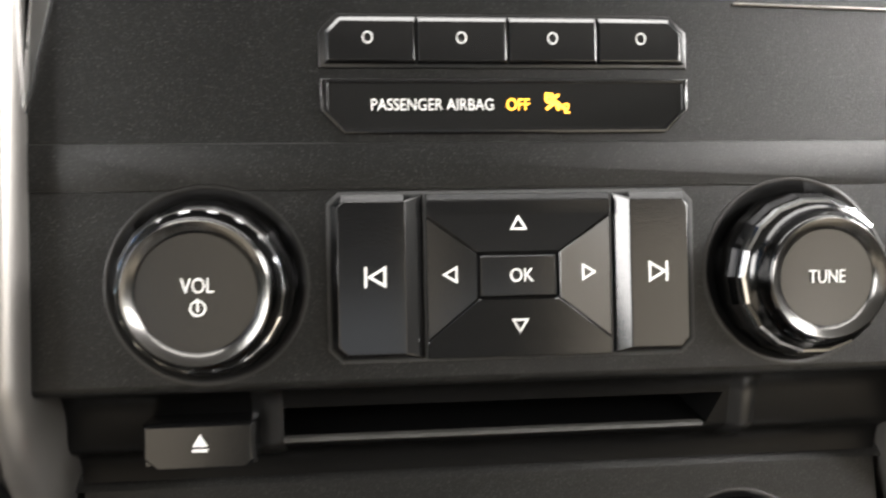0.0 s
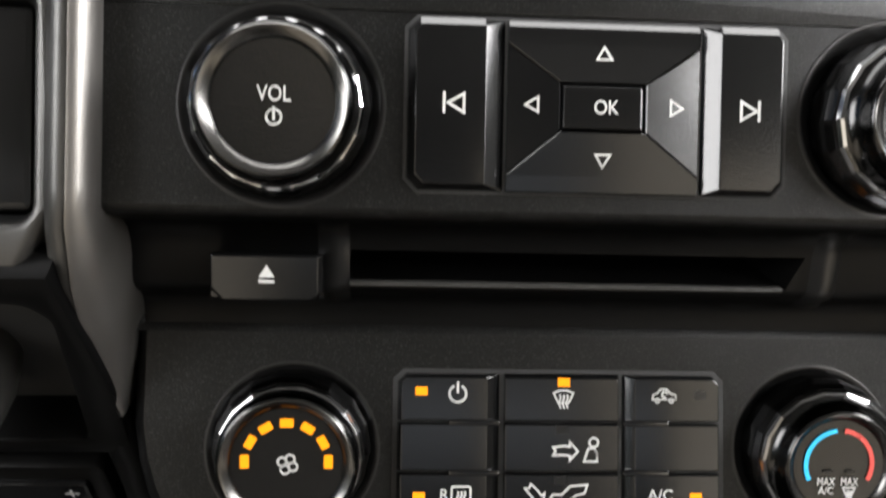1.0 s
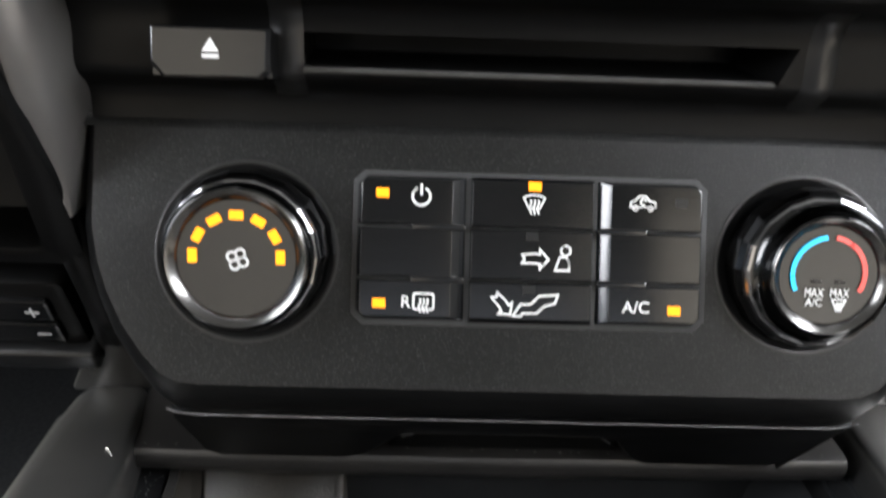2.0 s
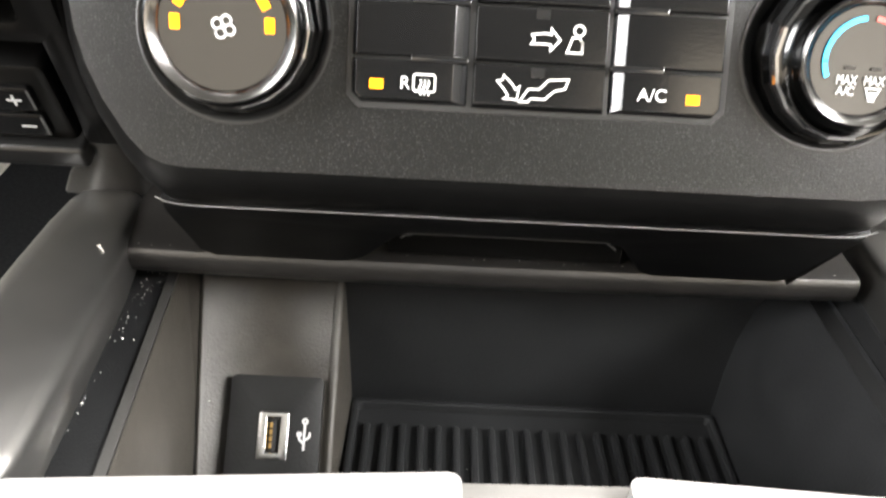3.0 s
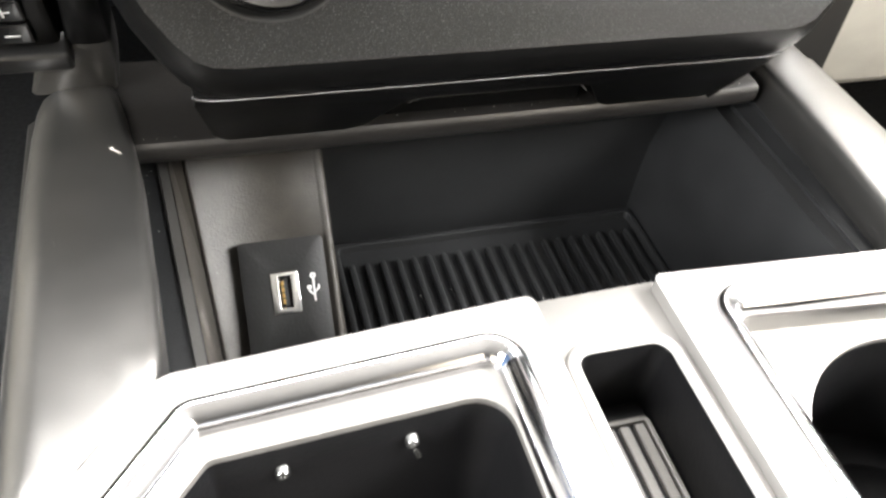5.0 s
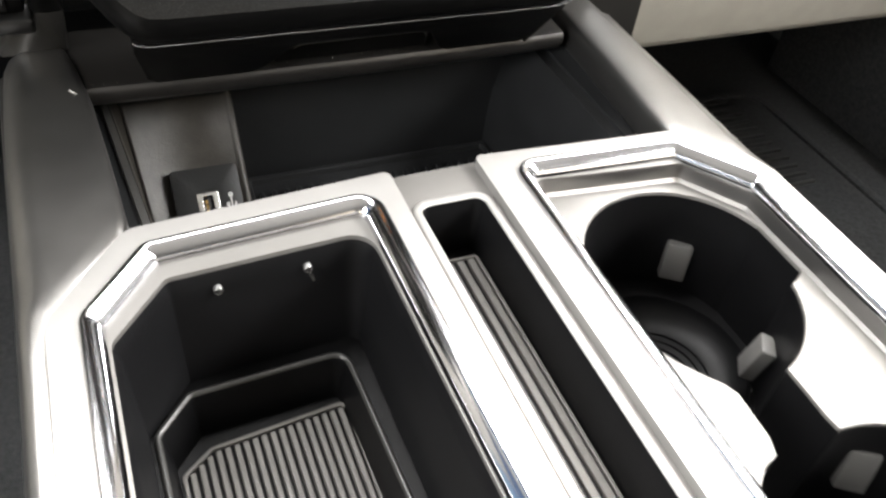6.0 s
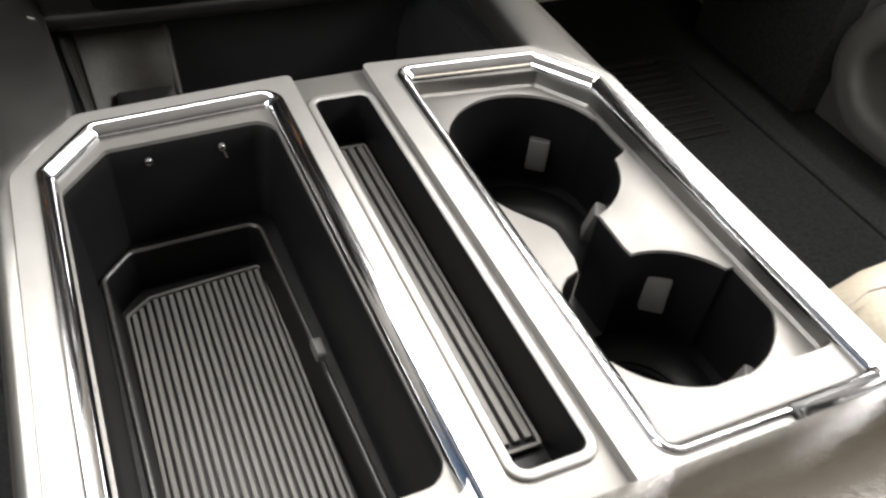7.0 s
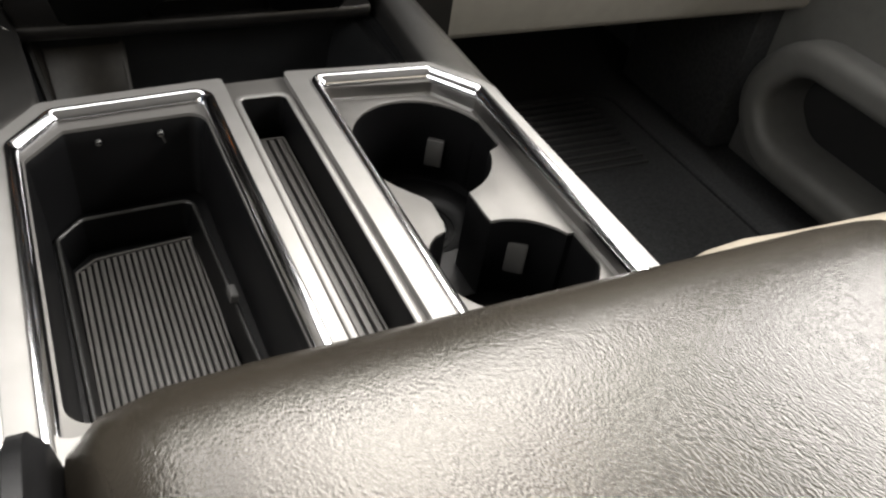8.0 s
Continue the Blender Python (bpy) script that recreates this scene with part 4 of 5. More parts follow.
bead(ring_r, True, BEAD, "chrome_strip", M_STRIP, "chrome strip round the cup holders")

# storage bin: silver lip, deep walls, inner ledge and its floor
bin_walls = [at_height(offset(mouth, 0.0002), 0.4955), at_height(offset(mouth, 0.0010), 0.4930), at_height(offset(mouth, 0.0018), 0.4880), at_height(offset(mouth, 0.0045), 0.4440)]
part("bin_wall", loft(bin_walls), M_LINER, console, "black plastic wall of the storage bin")
tub = rpoly([(-0.1190, -0.1180), (-0.0415, -0.1180), (-0.0470, 0.0675), (-0.1085, 0.0645), (-0.1220, 0.0500)], [0.008, 0.008, 0.006, 0.004, 0.005], 6)
part("bin_ledge", plate(offset(mouth, 0.0022), 0.4360, 0.4425, IDENT, [offset(tub, -0.0010)[::-1]], 0.0), M_LINER, console)
RIM = [(-0.0024, 0.4420), (-0.0023, 0.4443), (-0.0018, 0.4455), (-0.0009, 0.4460), (0.0, 0.4456), (0.0005, 0.4446)]
part("tub_rim", loft([at_height(offset(tub, d), z) for d, z in RIM]), M_TUBRIM, console, "worn rounded rim of the inner tub", 60.0)
part("bin_tub", loft([at_height(offset(tub, 0.0005), 0.4447), at_height(offset(tub, 0.0035), 0.4225)], IDENT, True, False, True),
     M_LINER, console, "black inner tub of the storage bin")
hook = plate(rpoly(rect(-0.0028, -0.0052, 0.0028, 0.0052), 0.0018), 0, 0.004, pose(-0.0432, -0.0260, 0.4520, 0, -80, 0), (), 0.001)
part("divider_clip", hook, M_TAB, console, "small grey divider clip on the bin's edge")

# coin slot
part("slot_wall", loft([at_height(slot, 0.4985), at_height(offset(slot, 0.0006), 0.4950), at_height(offset(slot, 0.0014), 0.4715)], IDENT, True, False, True), M_LINER, console, "black coin slot")

# cup holders: sunken silver plate with two wells, a neck between them and lower webs
CUPS = ((0.0885, 0.0300, 0.0398), (0.0898, -0.0835, 0.0362))
XL, XR = 0.0450, 0.1318


def well_outline():
    """The wells' common outline, counter-clockwise: arcs of each well, straight flanks and the narrow neck."""
    pts = arc(0.0903, -0.0745, 0.0463, 203, 333, 30)
    pts += [(0.1318, -0.0920), (0.1318, -0.0690)]
    pts += arc(0.0928, -0.0868, 0.0394, 27, 92, 16)
    pts += [(0.0908, -0.0420), (0.0912, -0.0270)]
    pts += arc(0.0740, 0.0266, 0.0503, -70, -14, 14)
    pts += [(0.1300, 0.0180), (0.1318, 0.0200), (0.1318, 0.0480)]
    pts += arc(0.0889, 0.0381, 0.0435, 14, 160, 34)
    pts += [(0.0452, 0.0515), (0.0450, 0.0120), (0.0475, 0.0050), (0.0530, -0.0050), (0.0590, -0.0130), (0.0640, -0.0190), (0.0662, -0.0240), (0.0652, -0.0420), (0.0630, -0.0486), (0.0560, -0.0512), (0.0506, -0.0560), (0.0474, -0.0625), (0.0466, -0.0700), (0.0468, -0.0880)]
    return pts


wells = well_outline()
sunk = offset(cupline, 0.0003)
part("cup_plate", plate(sunk, 0.4800, 0.4885, IDENT, [wells[::-1]], 0.0010, 2), M_PLATE, console, "sunken satin grey plate of the cup holders")
part("cup_surround", loft([at_height(cupline, 0.4965), at_height(offset(cupline, 0.0004), 0.4940), at_height(offset(cupline, 0.0008), 0.4900), at_height(offset(cupline, 0.0022), 0.4884)]), M_RAIL, console, "grey wall round the cup holders")
cup = part("cup_well", loft([at_height(offset(wells, 0.0004), 0.4870), at_height(offset(wells, 0.0004), 0.4330)]), M_LINER, console, "black cup wells joined by a neck")


def cup_ring(cx, cy, r, z, n=72):
    """A well's round, cut straight where it meets the plate's long sides."""
    return [(min(max(cx + r * math.cos(2 * math.pi * i / n), XL + 0.0006), XR - 0.0006), cy + r * math.sin(2 * math.pi * i / n), z) for i in range(n)]


part("saddle", plate(wells, 0.4300, 0.4345, IDENT, [[(x, y) for x, y, z in cup_ring(cx, cy, r - 0.0008, 0)][::-1] for cx, cy, r in CUPS], 0.0), M_LINER, cup, "lower black saddle between the wells")
for cx, cy, r in CUPS:
    prof = [(r - 0.0007, 0.4347), (r - 0.0010, 0.4335), (r - 0.0025, 0.4300), (r - 0.0060, 0.4262), (r - 0.0100, 0.4240), (r - 0.0150, 0.4236)]
    part("cup", loft([cup_ring(cx, cy, q, z) for q, z in prof], IDENT, True, False, True), M_LINER, cup, "round black cup", 40.0)
    for q in (0.016, 0.0205, 0.0245):
        part("drain_ring", revolve([(q, 0.0), (q + 0.0003, 0.0010), (q + 0.0011, 0.0010), (q + 0.0014, 0.0)], cx, cy, pose(0, 0, 0.4235), 48), M_LINER, cup)

# sprung grip tabs: place, and the way they face
for tx, ty, tz, turn in ((0.1130, 0.0660, 0.4545, 236), (0.1120, 0.0090, 0.4550, 145), (0.1080, -0.0546, 0.4635, 236), (0.1175, -0.1050, 0.4550, 140), (0.0510, -0.0720, 0.4550, 10)):
    ca, sa = math.cos(radians(turn)), math.sin(radians(turn))
    tm = Matrix(((-sa, 0, ca, tx), (ca, 0, sa, ty), (0, 1, 0, tz), (0, 0, 0, 1))) @ pose(0, 0, 0, -12, 0, 0)
    part("grip_tab", plate(rpoly(rect(-0.0058, -0.0100, 0.0058, 0.0088), 0.001), -0.0060, 0.0, tm, (), 0.0009), M_TAB, cup, "grey rubber grip tab")

# open bin ahead of the deck
part("front_ledge", loft([[(x, 0.2066 + d, 0.4858), (x, 0.2022 + d, 0.4892), (x, 0.2004 + d, 0.4930), (x, 0.2004 + d, 0.4962), (x, 0.2014 + d, 0.4978), (x, 0.2040 + d, 0.4984), (x, 0.2500, 0.4994), (x, 0.2500, 0.4860)] for x, d in ((-0.1290, 0.0), (-0.06, -0.0012), (0.0, -0.0014), (0.06, -0.0006), (0.1165, 0.0012))], IDENT, True, True, True), M_LEDGE, console, "dark ledge under the center stack")
BACK = 0.2325
part("bin_back", box(-0.1330, BACK, 0.4000, 0.1330, BACK + 0.006, 0.4880), M_BINWALL, console, "black back of the front bin")
part("bin_floor", box(-0.0560, 0.0200, 0.4020, 0.1330, BACK + 0.002, 0.4085), M_BINWALL, console, "black floor of the front bin")
part("bin_mat_rim", plate(rpoly(rect(-0.0545, 0.0900, 0.0938, 0.2290), 0.003), 0.4085, 0.4125, IDENT, [rpoly(rect(-0.0518, 0.0930, 0.0910, 0.2262), 0.002)[::-1]], 0.001), M_BINWALL, console)
for i in range(20):
    x = -0.0475 + i * 0.00705
    part("floor_rib", plate(rpoly(rect(x - 0.0014, 0.0950, x + 0.0014, 0.2165), 0.001, 2), 0.4085, 0.4112, IDENT, (), 0.0009, 2), M_BINWALL, console)
# right wall with two runner lines
part("bin_side", loft([[(0.0945, y, 0.4085), (0.0948, y, 0.4300), (0.0962, y, 0.4480), (0.1000, y, 0.4640), (0.1080, y, 0.4788), (0.1090, y, 0.4804), (0.1097, y, 0.4800), (0.1160, y, 0.4800), (0.1167, y, 0.4812), (0.1175, y, 0.4806), (0.1230, y, 0.4830), (0.1260, y, 0.4900)] for y in (0.0830, BACK)], IDENT, False), M_BINWALL, console, "black sloping side of the front bin with a runner", 40.0)


# left: socket block between two ridges, outer slope and dark runner
def block_z(y):
    return 0.4262 + 1.0 * (y - 0.1920)


def ridge_left(y):
    """The outer ridge leans inwards towards the deck."""
    return -0.1020 - 0.100 * (y - 0.1500)


blk = []
for x, d in ((-0.0545, -0.060), (-0.0572, -0.0008), (-0.0577, 0.0008), (-0.0584, 0.0017), (-0.0592, 0.0020), (-0.0600, 0.0017), (-0.0608, 0.0008), (-0.0614, 0.0), (0, 0.0), (1, 0.0010), (2, 0.0014), (3, 0.0010), (4, 0.0)):
    row = []
    for y in (0.0900, 0.1490, 0.1600, 0.1900, 0.2150, BACK):
        xx = x if x < 0 else ridge_left(y) + 0.0010 - 0.0006 * x
        row.append((xx, y, max(block_z(y) + d, 0.3830) if d > -0.05 else 0.3830))
    blk.append(row)
part("socket_block", loft(blk, IDENT, False), M_WARMGREY, console, "grey sloping block that holds the USB socket", 60.0)


def runner_x(y):
    return -0.1080 - 0.0800 * (y - 0.1200)


part("block_cheek", loft([[(ridge_left(y) - 0.0016, y, max(block_z(y) + 0.0004, 0.3830)), (runner_x(y) + 0.0006, y, max(0.4730, block_z(y) + 0.001)), (runner_x(y), y, max(0.4738, block_z(y) + 0.001))] for y in (0.0900, 0.1300, 0.1600, 0.2000, BACK)], IDENT, False), M_WARMGREY, console, "grey cheek that rises from the block to the runner", 40.0)
part("runner_edge", loft([[(runner_x(y) - 0.0004, y, 0.4690), (runner_x(y) - 0.0004, y, 0.4741), (runner_x(y) - 0.0036, y, 0.4741), (runner_x(y) - 0.0042, y, 0.4728)] for y in (0.0900, BACK)], IDENT, False), M_RUNEDGE, console, "dark grey edge of the runner")
part("runner", loft([[(runner_x(y) - 0.0040, y, 0.4728), (-0.1310, y, 0.4728), (-0.1330, y, 0.4728), (-0.1500, y, 0.4600)] for y in (0.0900, BACK)], IDENT, False), M_BINWALL, console, "black runner along the bin's side")

usb_m = Matrix(((1, 0, 0), (0, 0.7071, -0.7071), (0, 0.7071, 0.7071))).to_4x4()
usb_m.translation = (-0.0790, 0.1920, 0.4262)
up_ = part("usb_plate", plate(rpoly(rect(-0.0163, -0.0330, 0.0168, 0.0210), 0.0022), -0.002, 0.0040, usb_m, [rect(-0.0049, -0.0083, 0.0049, 0.0083)[::-1]], 0.0007), M_SOCKET, console, "dark grey socket plate")
part("usb_shell", plate(rect(-0.0055, -0.0087, 0.0055, 0.0080), -0.008, 0.0046, usb_m, [rect(-0.0024, -0.0062, 0.0024, 0.0062)[::-1]], 0.0003), M_STEEL, up_, "bright steel USB socket")
part("usb_tongue", box(-0.0004, -0.0055, -0.008, 0.0014, 0.0055, 0.0030, 0, usb_m), M_DARK, up_, "dark tongue of the socket")
for k in range(4):
    part("contact", box(-0.0014, -0.0046 + k * 0.0024, -0.004, -0.0004, -0.0029 + k * 0.0024, 0.0032, 0, usb_m), M_GOLD, up_, "gold contact")
part("usb_symbol", strokes([([(0.0112, -0.0050), (0.0112, 0.0042)], False), (arc(0.0112, 0.0052, 0.0008, 0, 330, 10), True), ([(0.0112, -0.0026), (0.0094, -0.0010), (0.0094, 0.0002)], False),
                            ([(0.0112, -0.0016), (0.0131, 0.0), (0.0131, 0.0014)], False), (arc(0.0094, 0.0006, 0.0006, 0, 330, 8), True)], 0.0008, 0.0042, usb_m), M_WHITE, up_)

# screws on the bin's front wall
for sx, tail in ((-0.0925, 0), (-0.0590, 1)):
    sm = pose(sx, 0.0772 + 0.055 * (sx + 0.0590), 0.4882, 90, 0, 0)
    sc = part("screw", revolve([(0.0, 0.0002), (0.0009, 0.0002), (0.0011, 0.0010), (0.0015, 0.0012), (0.0018, 0.0007), (0.0018, -0.002)], 0, 0, sm, 20), M_SCREW, console, "small bright screw on the bin's wall")
    if tail:
        part("screw_tail", strokes([([(0.0004, -0.0008), (0.0012, -0.0030), (0.0018, -0.0052)], False)], 0.0012, 0.0022, sm), M_STEEL, sc, "bright flake below the screw")

# ribbed mats that lie in the bin and the slot
def ribbed_mat(name, line, y_front, z, x0, x1, n, label, rib=0.64, high=0.0018):
    """Base sheet with an upstanding border and raised bars, lying on its floor; y_front(x) ends the bars."""
    ys = [p[1] for p in line]
    t = thing(name, ((x0 + x1) / 2, (min(ys) + max(ys)) / 2, z), label, "mat")
    part("base", plate(line, z, z + 0.0012, IDENT, (), 0.0004), M_LINER, t, "dark base of the mat")
    part("border", plate(line, z + 0.0013, z + 0.0026, IDENT, [offset(line, 0.0016)[::-1]], 0.0004), M_RUBBER, t, "raised border of the mat")
    step = (x1 - x0) / n
    for i in range(n):
        a = x0 + (i + 0.5 - rib / 2) * step
        part("rib", plate(rpoly(rect(a, min(ys) + 0.004, a + step * rib, y_front(a + step * rib / 2)), 0.0006, 2), z + 0.0012, z + 0.0012 + high, IDENT, (), 0.00035, 1), M_RUBBER, t)
    return t


matline = rpoly([(-0.1170, -0.1120), (-0.0478, -0.1120), (-0.0480, 0.0590), (-0.1050, 0.0532), (-0.1172, 0.0440)], [0.004, 0.004, 0.004, 0.003, 0.003], 4)
ribbed_mat("bin_mat", matline, lambda x: min(0.0560 + (x + 0.0480) * 0.10, 0.0500 + (x + 0.1050) * 0.75), 0.4227, -0.1150, -0.0500, 18, "grey ribbed rubber mat in the storage bin")
ribbed_mat("slot_mat", rpoly(rect(-0.0088, -0.1120, 0.0140, 0.0795), 0.002, 3), lambda x: 0.0770, 0.4717, -0.0070, 0.0122, 4, "grey ribbed rubber mat in the coin slot", 0.66)

# ---------------------------------------------------------------- padded armrest behind the deck
arm = thing("armrest", (0, -0.40, 0.15), "dark grained leather armrest lid with beige-tinted sheen behind the cup holders", "armrest")
part("bin_body", box(-0.150, -0.72, 0.15, 0.150, -0.172, 0.515, 0.006), M_LINER, arm, "black base under the armrest")


def lid(xa, xb, low=0.0):
    secs = []
    # sections across the lid, from front to back: (y, underside, top, shrink)
    prof = [(-0.1600, 0.5090, 0.5150, 0.012), (-0.1615, 0.5075, 0.5270, 0.008), (-0.1655, 0.5070, 0.5420, 0.005), (-0.1735, 0.5070, 0.5590, 0.002), (-0.1800, 0.5070, 0.5710, 0.001), (-0.1865, 0.5070, 0.5803, 0.0), (-0.1915, 0.5070, 0.5862, 0.0),
            (-0.1985, 0.5070, 0.5925, 0.0), (-0.2080, 0.5070, 0.5978, 0.0), (-0.2220, 0.5070, 0.6018, 0.0), (-0.2500, 0.5070, 0.6045, 0.0), (-0.3200, 0.5070, 0.6070, 0.0), (-0.70, 0.5070, 0.6080, 0.0)]
    for y, lo, hi, sh in prof:
        x0, x1 = xa + min(sh, 0.3 * (xb - xa)), xb - min(sh, 0.3 * (xb - xa))
        hi -= low
        e = min(0.030, (hi - lo) * 0.45, 0.35 * (xb - xa))
        pts = [(x0 + e, lo), (x1 - e, lo), (x1 - 0.15 * e, lo + 0.25 * (hi - lo)), (x1, lo + 0.5 * (hi - lo)), (x1 - 0.12 * e, hi - 0.28 * (hi - lo)), (x1 - 0.45 * e, hi - 0.10 * (hi - lo)), (x1 - e, hi - 0.02 * (hi - lo))]
        m = 9
        for i in range(m):
            f = (i + 1) / (m + 1)
            x = x1 - e + (x0 + e - x1 + e) * f
            pts.append((x, hi))
        pts += [(x0 + e, hi - 0.02 * (hi - lo)), (x0 + 0.45 * e, hi - 0.10 * (hi - lo)), (x0 + 0.12 * e, hi - 0.28 * (hi - lo)), (x0, lo + 0.5 * (hi - lo)), (x0 + 0.15 * e, lo + 0.25 * (hi - lo))]
        secs.append([(x, y, z) for x, z in pts])
    bm = loft(secs, IDENT, True, True, True)
    bmesh.ops.subdivide_edges(bm, edges=bm.edges[:], cuts=1, use_grid_fill=True, smooth=0.6)
    return bm


part("lid", lid(-0.1300, 0.1900), M_LEATHER, arm, "padded dark leather lid with beige-tinted sheen", 80.0)
part("side_cover", lid(-0.1440, -0.1265, 0.006), M_LINER, arm, "black plastic side of the lid", 80.0)
latch_m = pose(0.1120, -0.1545, 0.5150, -62, 0, 0)
recess = part("latch_recess", plate(rpoly(rect(0.0890, -0.1590, 0.1335, -0.1432), 0.0022, 4), 0.5000, 0.5047, IDENT, (), 0.0012, 3), M_SMOOTH, arm, "black recess under the lid's latch")
for y in (-0.1485, -0.1530):
    part("ridge", box(0.0915, y, 0.5046, 0.1300, y + 0.0012, 0.5053, 0.0003), M_RUNEDGE, recess)
latch = part("latch", plate(rpoly([(-0.0260, -0.0120), (0.0260, -0.0120), (0.0290, 0.0020), (0.0180, 0.0125), (-0.0180, 0.0125), (-0.0290, 0.0020)], 0.006, 5), -0.008, 0.0030, latch_m, (), 0.0025, 4), M_SMOOTH, arm, "black finger latch under the lid's front")


# ---------------------------------------------------------------- dust and lint
def dust():
    rng = random.Random(11)
    bm = bmesh.new()
    spots = [(-0.1245, 0.1860, 0.4728, 0.0007)]
    spots += [(rng.uniform(-0.1290, -0.1205), 0.2250 - 0.040 * rng.random() ** 1.5, 0.4728, rng.uniform(0.00012, 0.0004)) for i in range(34)]
    spots += [(-0.1262 + rng.uniform(-0.0004, 0.0008), rng.uniform(0.14, 0.2), 0.4728, rng.uniform(0.0002, 0.0005)) for i in range(12)]
    spots += [(rng.uniform(-0.125, 0.11), 0.2030 + rng.uniform(0, 0.0015), 0.4984, rng.uniform(0.00015, 0.00035)) for i in range(26)]
    spots += [(rng.uniform(-0.15, -0.130), rng.uniform(0.12, 0.20), 0.5014, rng.uniform(0.00012, 0.00025)) for i in range(8)]
    spots += [(x, y, block_z(y) + 0.0001, rng.uniform(0.00015, 0.0003)) for x, y in ((rng.uniform(-0.105, -0.064), rng.uniform(0.15, 0.207)) for i in range(12))]
    spots += [(rng.uniform(-0.05, 0.08), rng.uniform(0.12, 0.2), 0.4120, rng.uniform(0.00015, 0.0004)) for i in range(14)]
    for x, y, z, r in spots:
        k = rng.randint(4, 6)
        ring = [bm.verts.new((x + r * rng.uniform(0.5, 1.1) * math.cos(6.283 * i / k), y + r * rng.uniform(0.5, 1.1) * math.sin(6.283 * i / k), z)) for i in range(k)]
        top = bm.verts.new((x, y, z + r * 0.7))
        for i in range(k):
            bm.faces.new((ring[i], ring[(i + 1) % k], top))
        bm.faces.new(ring)
    return bm


tagged(part("dust", dust(), M_SPECK), "pale dust and crumbs in the front bin", "dust", "", "stuff")
lint = part("lint", strokes([(arc(-0.1305, 0.1955, 0.0004, 0, 330, 8), True), ([(-0.1305, 0.1951), (-0.1289, 0.1936), (-0.1277, 0.1922)], False)], 0.0003, 0.5019, IDENT), M_SPECK)
tagged(lint, "pale curl of lint lying on the console rail", "lint")

# ---------------------------------------------------------------- driver's side of the dashboard
vent = thing("air_vent_panel", (-0.19, 0.20, 0.60), "dark grey dashboard panel with air vents beside the stack", "air vent")
lower_open = rpoly(rect(-0.2000, -0.0325, -0.1355, 0.0235), 0.005)
upper_open = rpoly(rect(-0.2000, 0.0320, -0.1365, 0.1300), 0.006)
surround = [(-0.2600, -0.0440), (-0.1390, -0.0440), (-0.1295, -0.0280), (-0.1285, 0.1860), (-0.2600, 0.1860)]
part("surround", plate(surround, -0.03, 0.0035, M_UP, [lower_open[::-1], upper_open[::-1]], 0.0022, 3), M_VENT, vent, "dark satin vent surround")
for op in (lower_open, upper_open):
    part("vent_lining", loft([at_height(op, 0.001), at_height(offset(op, 0.002), -0.003), at_height(offset(op, 0.003), -0.030)], M_UP, True, False, True), M_SMOOTH, vent, "black lining of the vent")
part("vent_door", plate(offset(lower_open, 0.003), -0.010, -0.004, M_UP, (), 0.002), M_SMOOTH, vent, "closed black flap")
part("vent_rim", plate(offset(upper_open, -0.0028), 0.000, 0.0052, M_UP, [upper_open[::-1]], 0.0008), M_CHROME, vent, "chrome rim of the upper vent")
for i in range(5):
    part("vent_slat", plate(rect(-0.1990, 0.042 + i * 0.018, -0.1385, 0.045 + i * 0.018), -0.022, -0.008, M_UP, (), 0.001), M_SMOOTH, vent)

knee = thing("knee_panel", (-0.20, 0.21, 0.50), "black lower dashboard panel with a pocket and a round grey knob", "dashboard panel")
KN = tilted((0, 0.1795, 0.602), -0.53)
pocket = rpoly([(-0.2300, -0.0340), (-0.1407, -0.0340), (-0.1350, 0.0250), (-0.1400, 0.0310), (-0.2300, 0.0330)], [0.004, 0.003, 0.006, 0.006, 0.004])
part("panel", plate([(-0.3000, -0.0420), (-0.1290, -0.0420), (-0.1270, -0.010), (-0.1310, 0.0420), (-0.3000, 0.0420)], -0.03, 0.0, KN, [pocket[::-1]], 0.002), M_VALLEY, knee, "smooth black panel")
part("pocket_back", plate(offset(pocket, -0.001), -0.028, -0.016, KN), M_DARK, knee)
part("round_knob", revolve([(0.0150, -0.016), (0.0165, -0.004), (0.0155, 0.008), (0.0120, 0.013), (0, 0.0145)], -0.1720, -0.0080, KN, 40), M_VENT, knee, "round grey knob in the pocket")
brk = thing("trailer_brake_control", (-0.17, 0.20, 0.53), "black trailer brake control with plus and minus marks", "control")
BK = tilted((-0.1630, 0.2150, 0.5350), -0.50)
part("housing", plate(rpoly(rect(-0.045, -0.0180, 0.0220, 0.0240), 0.003), -0.02, 0.0, BK, (), 0.002), M_VALLEY, brk)
for v, words in ((0.0120, "+"), (0.0000, "-")):
    k = part("rocker", plate(rpoly(rect(-0.0300, v - 0.0052, 0.0160, v + 0.0052), 0.0015), 0.0, 0.0025, BK, (), 0.001), M_KEY, brk)
    bm = plate(rect(0.0080, v - 0.0003, 0.0124, v + 0.0003), 0.0025, 0.0027, BK)
    if words == "+":
        add_plate(bm, rect(0.0099, v - 0.0022, 0.0105, v + 0.0022), 0.0025, 0.00272, BK)
    part("mark", bm, M_GREYPRINT_GLINT, k)
part("slide_bar", plate(rpoly(rect(-0.0400, -0.0180, 0.0245, -0.0085), 0.002), -0.004, 0.0050, BK, (), 0.0018, 3), M_SMOOTH, brk, "black slide bar")

